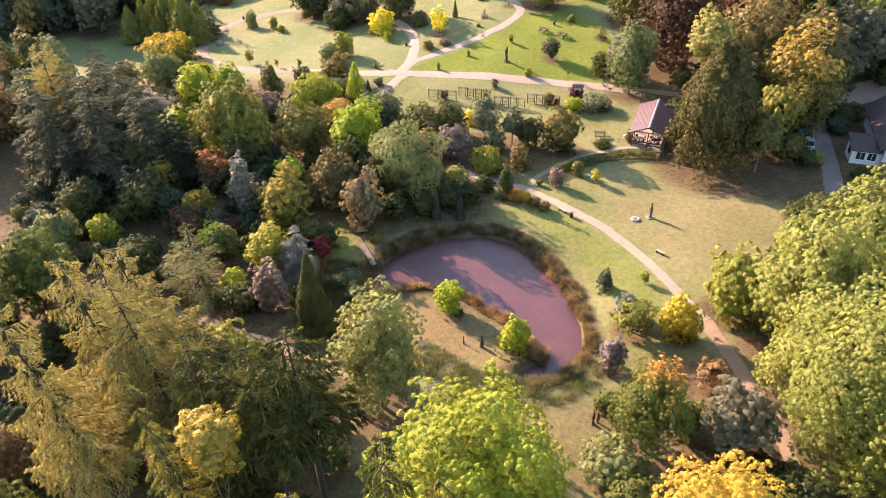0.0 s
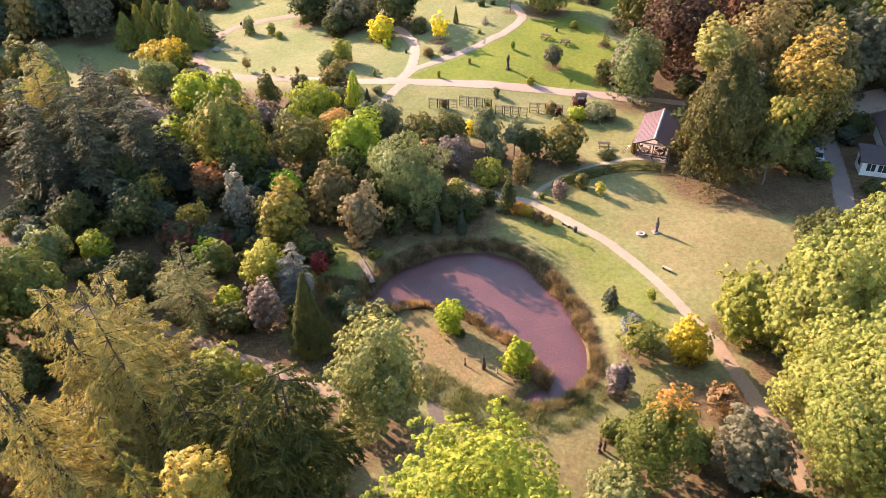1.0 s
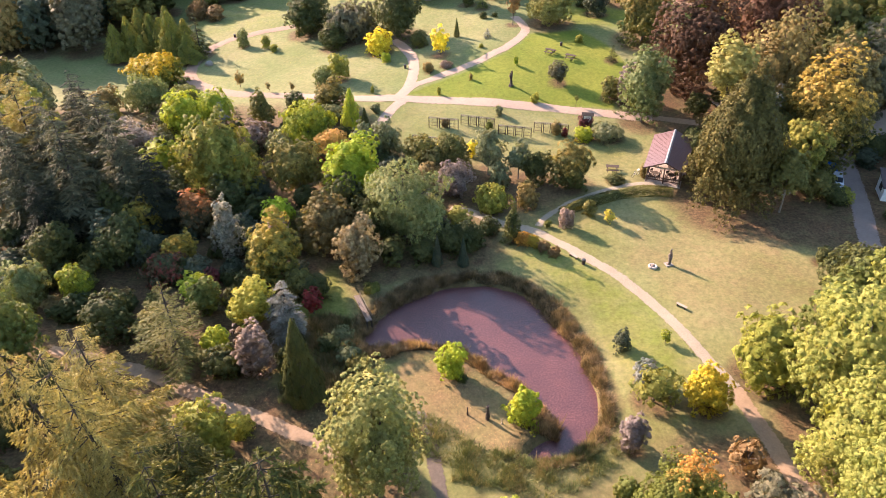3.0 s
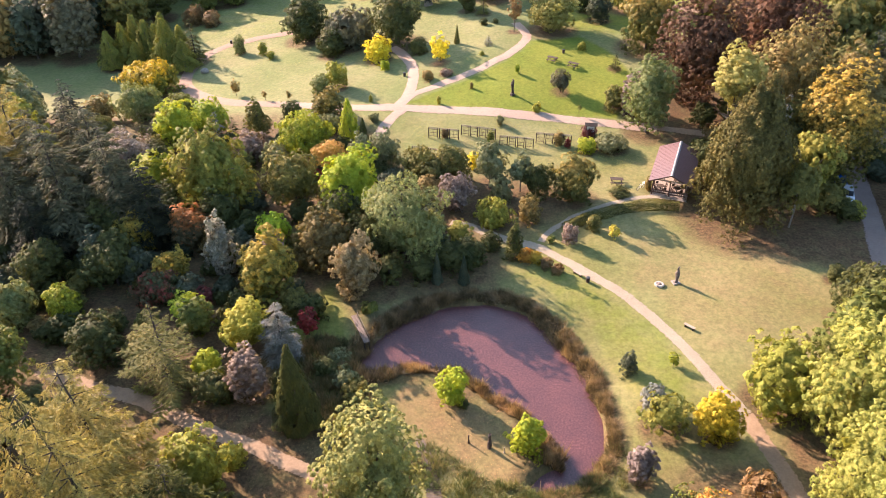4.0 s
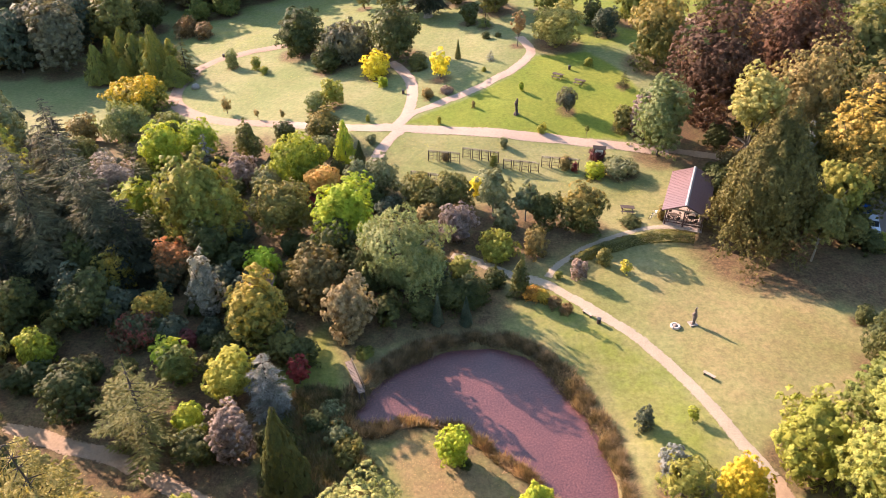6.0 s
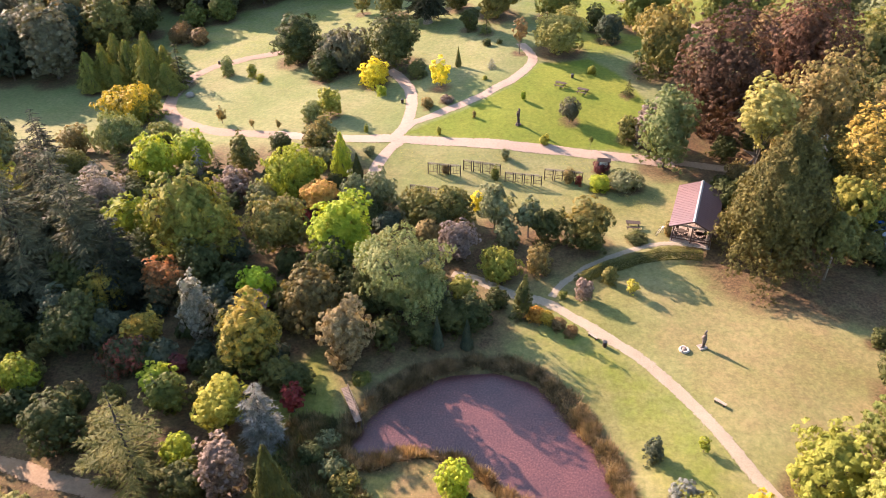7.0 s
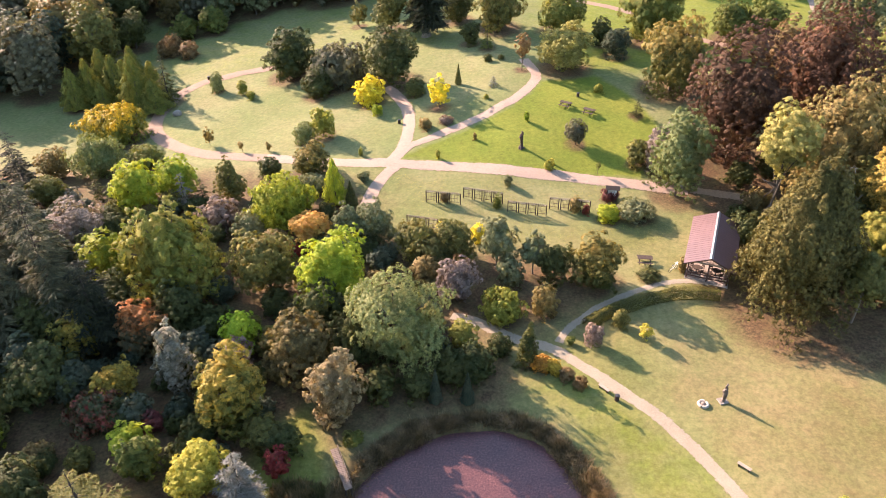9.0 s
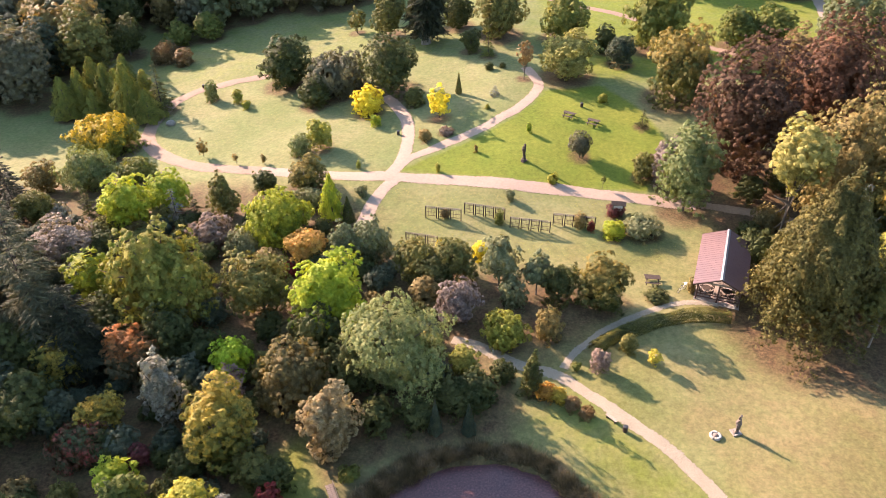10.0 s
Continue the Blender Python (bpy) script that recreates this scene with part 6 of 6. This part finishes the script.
def house():
    root = thing("house", 60.9, 93.4, -1.8, -16, "white-walled house with a dark tiled roof and skylights", "house")
    part("wall", box(1.6, 1.5, -0.3, 10.5, 15.5, 3.4), RENDERED, root)
    part("brick_base", box(1.45, 1.3, -0.3, 6.0, 1.498, 1.0), BRICKRED, root)
    for s in (-1, 1):
        x0, x1 = 6.05 + s * 5.2, 6.05
        v = [(x0, 0.9, 3.0), (x1, 0.9, 7.0), (x1, 16.1, 7.0), (x0, 16.1, 3.0)]
        v += [(x, y, z - 0.2) for x, y, z in v]
        roof = part("roof", mesh_of("roof", v, [(0, 1, 2, 3), (7, 6, 5, 4), (0, 4, 5, 1), (1, 5, 6, 2), (2, 6, 7, 3), (3, 7, 4, 0)]), TILES, root)
        for y in (4.0, 8.5):
            a, b = 0.42, 0.62
            q = [(x0 + (x1 - x0) * u, yy, 3.0 + 4.0 * u + 0.06) for u, yy in ((a, y), (b, y), (b, y + 0.9), (a, y + 0.9))]
            q += [(x, yy, z - 0.1) for x, yy, z in q]
            part("skylight", mesh_of("skylight", q, [(0, 1, 2, 3), (0, 4, 5, 1), (1, 5, 6, 2), (2, 6, 7, 3), (3, 7, 4, 0)]), GLASS_SKY, roof)
    gable = [(1.6, 1.5, 3.4), (10.5, 1.5, 3.4), (6.05, 1.5, 6.8)]
    gable += [(x, 1.7, z) for x, y, z in gable]
    part("gable", mesh_of("gable", gable, [(0, 1, 2), (5, 4, 3)]), RENDERED, root)
    part("porch_wall", box(-2.4, 2.0, -0.3, 1.598, 5.5, 2.3), RENDERED, root)
    v = [(-2.7, 1.7, 2.25), (1.6, 1.7, 2.25), (1.6, 5.8, 3.1), (-2.7, 5.8, 3.1)]
    v += [(x, y, z - 0.14) for x, y, z in v]
    part("porch_roof", mesh_of("porch_roof", v, [(0, 1, 2, 3), (7, 6, 5, 4), (0, 4, 5, 1), (1, 5, 6, 2), (2, 6, 7, 3), (3, 7, 4, 0)]), TILES, root)
    for x in (-1.7, -0.2):
        w = part("window", box(x, 1.95, 0.8, x + 1.1, 2.0, 1.9), GLASS_DARK, root)
        part("window_frame", box(x - 0.08, 1.94, 0.70, x + 1.18, 1.99, 0.80), WHITE, w)
        part("mullion", box(x + 0.52, 1.93, 0.8, x + 0.58, 1.95, 1.9), WHITE, w)
    w = part("window", box(-2.45, 3.0, 0.9, -2.4, 4.2, 1.9), GLASS_DARK, root)
    part("window_frame", box(-2.47, 2.9, 0.80, -2.42, 4.3, 0.90), WHITE, w)


def car(x, y, turn, paint, label):
    root = thing("car", x, y, gz(x, y) + 0.03, turn, label, "car", "cars parked on the drive")
    prof = [(-2.1, 0.35), (-2.12, 0.75), (-1.95, 0.95), (-1.2, 1.0), (1.9, 0.98), (2.1, 0.7), (2.1, 0.35)]
    cab = [(-1.25, 0.98), (-0.6, 1.42), (0.9, 1.45), (1.75, 0.98)]
    for name, pts, w, m, inset in (("body", prof, 0.86, paint, 0.05), ("cabin", cab, 0.76, GLASS_DARK, 0.14)):
        n = len(pts)
        v = [(px, -w + (inset if pz > 0.9 else 0), pz) for px, pz in pts] + [(px, w - (inset if pz > 0.9 else 0), pz) for px, pz in pts]
        f = [(k, (k + 1) % n, (k + 1) % n + n, k + n) for k in range(n)] + [tuple(range(n))[::-1], tuple(range(n, 2 * n))]
        part(name, mesh_of(name, v, f), m, root)
    part("roof_panel", box(-0.6, -0.62, 1.43, 0.9, 0.62, 1.47, 0.015), paint, root)
    for sx in (-1.3, 1.3):
        for sy in (-1, 1):
            v, f = tubes([[(sx, sy * 0.68, 0.32, 0.32), (sx, sy * 0.88, 0.32, 0.32)]], 14)
            wheel = part("wheel", mesh_of("wheel", v, f), BLACK, root)
            v, f = tubes([[(sx, sy * 0.86, 0.32, 0.19), (sx, sy * 0.89, 0.32, 0.17)]], 10)
            part("rim", mesh_of("rim", v, f), RIDGE, wheel)


def cafe_table(x, y, turn):
    root = thing("cafe_table", x, y, -1.63, turn, "dark round table inside the pavilion", "table", "tables in the pavilion")
    v, f = tubes([[(0, 0, 0.70, 0.48), (0, 0, 0.75, 0.48)]], 16)
    part("tabletop", mesh_of("tabletop", v, f), WOOD_DARK, root)
    v, f = tubes([[(0, 0, 0.0, 0.22), (0, 0, 0.05, 0.06), (0, 0, 0.7, 0.05)]], 8)
    part("pedestal", mesh_of("pedestal", v, f), BLACK, root)


def chair(x, y, turn):
    root = thing("chair", x, y, -1.63, turn, "dark wooden chair inside the pavilion", "chair", "chairs in the pavilion")
    part("seat", box(-0.22, -0.22, 0.43, 0.22, 0.22, 0.47, 0.01), WOOD_DARK, root)
    part("backrest", box(-0.22, 0.19, 0.55, 0.22, 0.23, 0.92, 0.01), WOOD_DARK, root)
    for sx in (-0.19, 0.19):
        for sy in (-0.19, 0.21):
            part("leg", box(sx - 0.02, sy - 0.02, 0, sx + 0.02, sy + 0.02, 0.43 if sy < 0 else 0.9), WOOD_DARK, root)


pavilion()
for u, v in ((1.1, 1.5), (3.3, 1.6), (3.4, 4.6)):
    a = radians(-21.5)
    px, py = 28.56 + u * math.cos(a) - v * math.sin(a), 101.68 + u * math.sin(a) + v * math.cos(a)
    cafe_table(px, py, 0)
    for k in range(4):
        t = radians(20 + 90 * k)
        chair(px + 0.72 * math.cos(t), py + 0.72 * math.sin(t), math.degrees(t) - 90)
picnic_table(24.5, 104.9, -8, True)
picnic_table(19.8, 142.3, -32, True)
picnic_table(23.2, 140.1, -32, True)
bench(15.9, 84.1, -50)
bench(26.6, 74.4, -45)
litter_bin(16.9, 82.7)
litter_bin(22.2, 145.2)
litter_bin(-6.6, 140.7, "dark litter bin at the bend of the sandy path")
litter_bin(-44.1, 167.7)
carved("wood_sculpture", 27.2, 82.4, 2.35, 0.5, WOOD, "brown carved wooden sculpture on a pale base on the lawn", "sculpture", 3)
carved("wood_sculpture", 11.85, 130.9, 2.7, 0.62, WOOD_DARK, "tall weathered carved tree stump on the mown lawn", "sculpture", 8)
carved("wood_sculpture", 4.0, 59.0, 1.9, 0.4, WOOD_DARK, "dark leaning wooden carving on the island", "sculpture", 5)
carved("wooden_stake", 2.1, 59.6, 1.1, 0.16, WOOD_DARK, "short dark wooden stake on the island", "stake", 6, 6)
carved("wooden_stake", 5.35, 58.4, 0.8, 0.14, WOOD_PALE, "short pale wooden stake on the island", "stake", 7, 6)
carved("wood_sculpture", 13.9, 47.7, 1.9, 0.34, WOOD_BROWN, "slim brown wooden sculpture beside the pond path", "sculpture", 9)
carved("wood_sculpture", 14.4, 47.9, 1.6, 0.28, WOOD_BROWN, "slim brown wooden sculpture beside the pond path", "sculpture", 10)
plinth = thing("sculpture_base", 27.2, 82.4, gz(27.2, 82.4), 15, "pale stone slab under the wooden sculpture", "plinth")
part("slab", box(-0.5, -0.42, -0.1, 0.4, 0.42, 0.1, 0.03), STONE, plinth)
millstone(25.15, 82.0)
boulder(-46.1, 153.2, 1.0)
sign_board(22.9, 118.2, -10)
fence([(-2.1, 118.7), (2.5, 117.8)], 3)
fence([(3.0, 119.5), (8.2, 118.0)], 4)
fence([(8.8, 116.4), (13.8, 115.3)], 4)
fence([(14.4, 116.8), (19.6, 115.8)], 4)
fence([(-4.5, 113.1), (-0.6, 112.1)], 3)
bicycle(27.5, 103.1, 35)
jetty()
hedge(HEDGE, 1.0, 1.5, "spruce", "clipped dark green hedge along the pavilion path", 21)
old_redwood(-2.65, 176.8)
house()
car(55.4, 103.6, 70, CARBLUE, "blue car parked under the trees")
car(54.9, 100.4, 70, CARSILVER, "silver car parked under the trees")
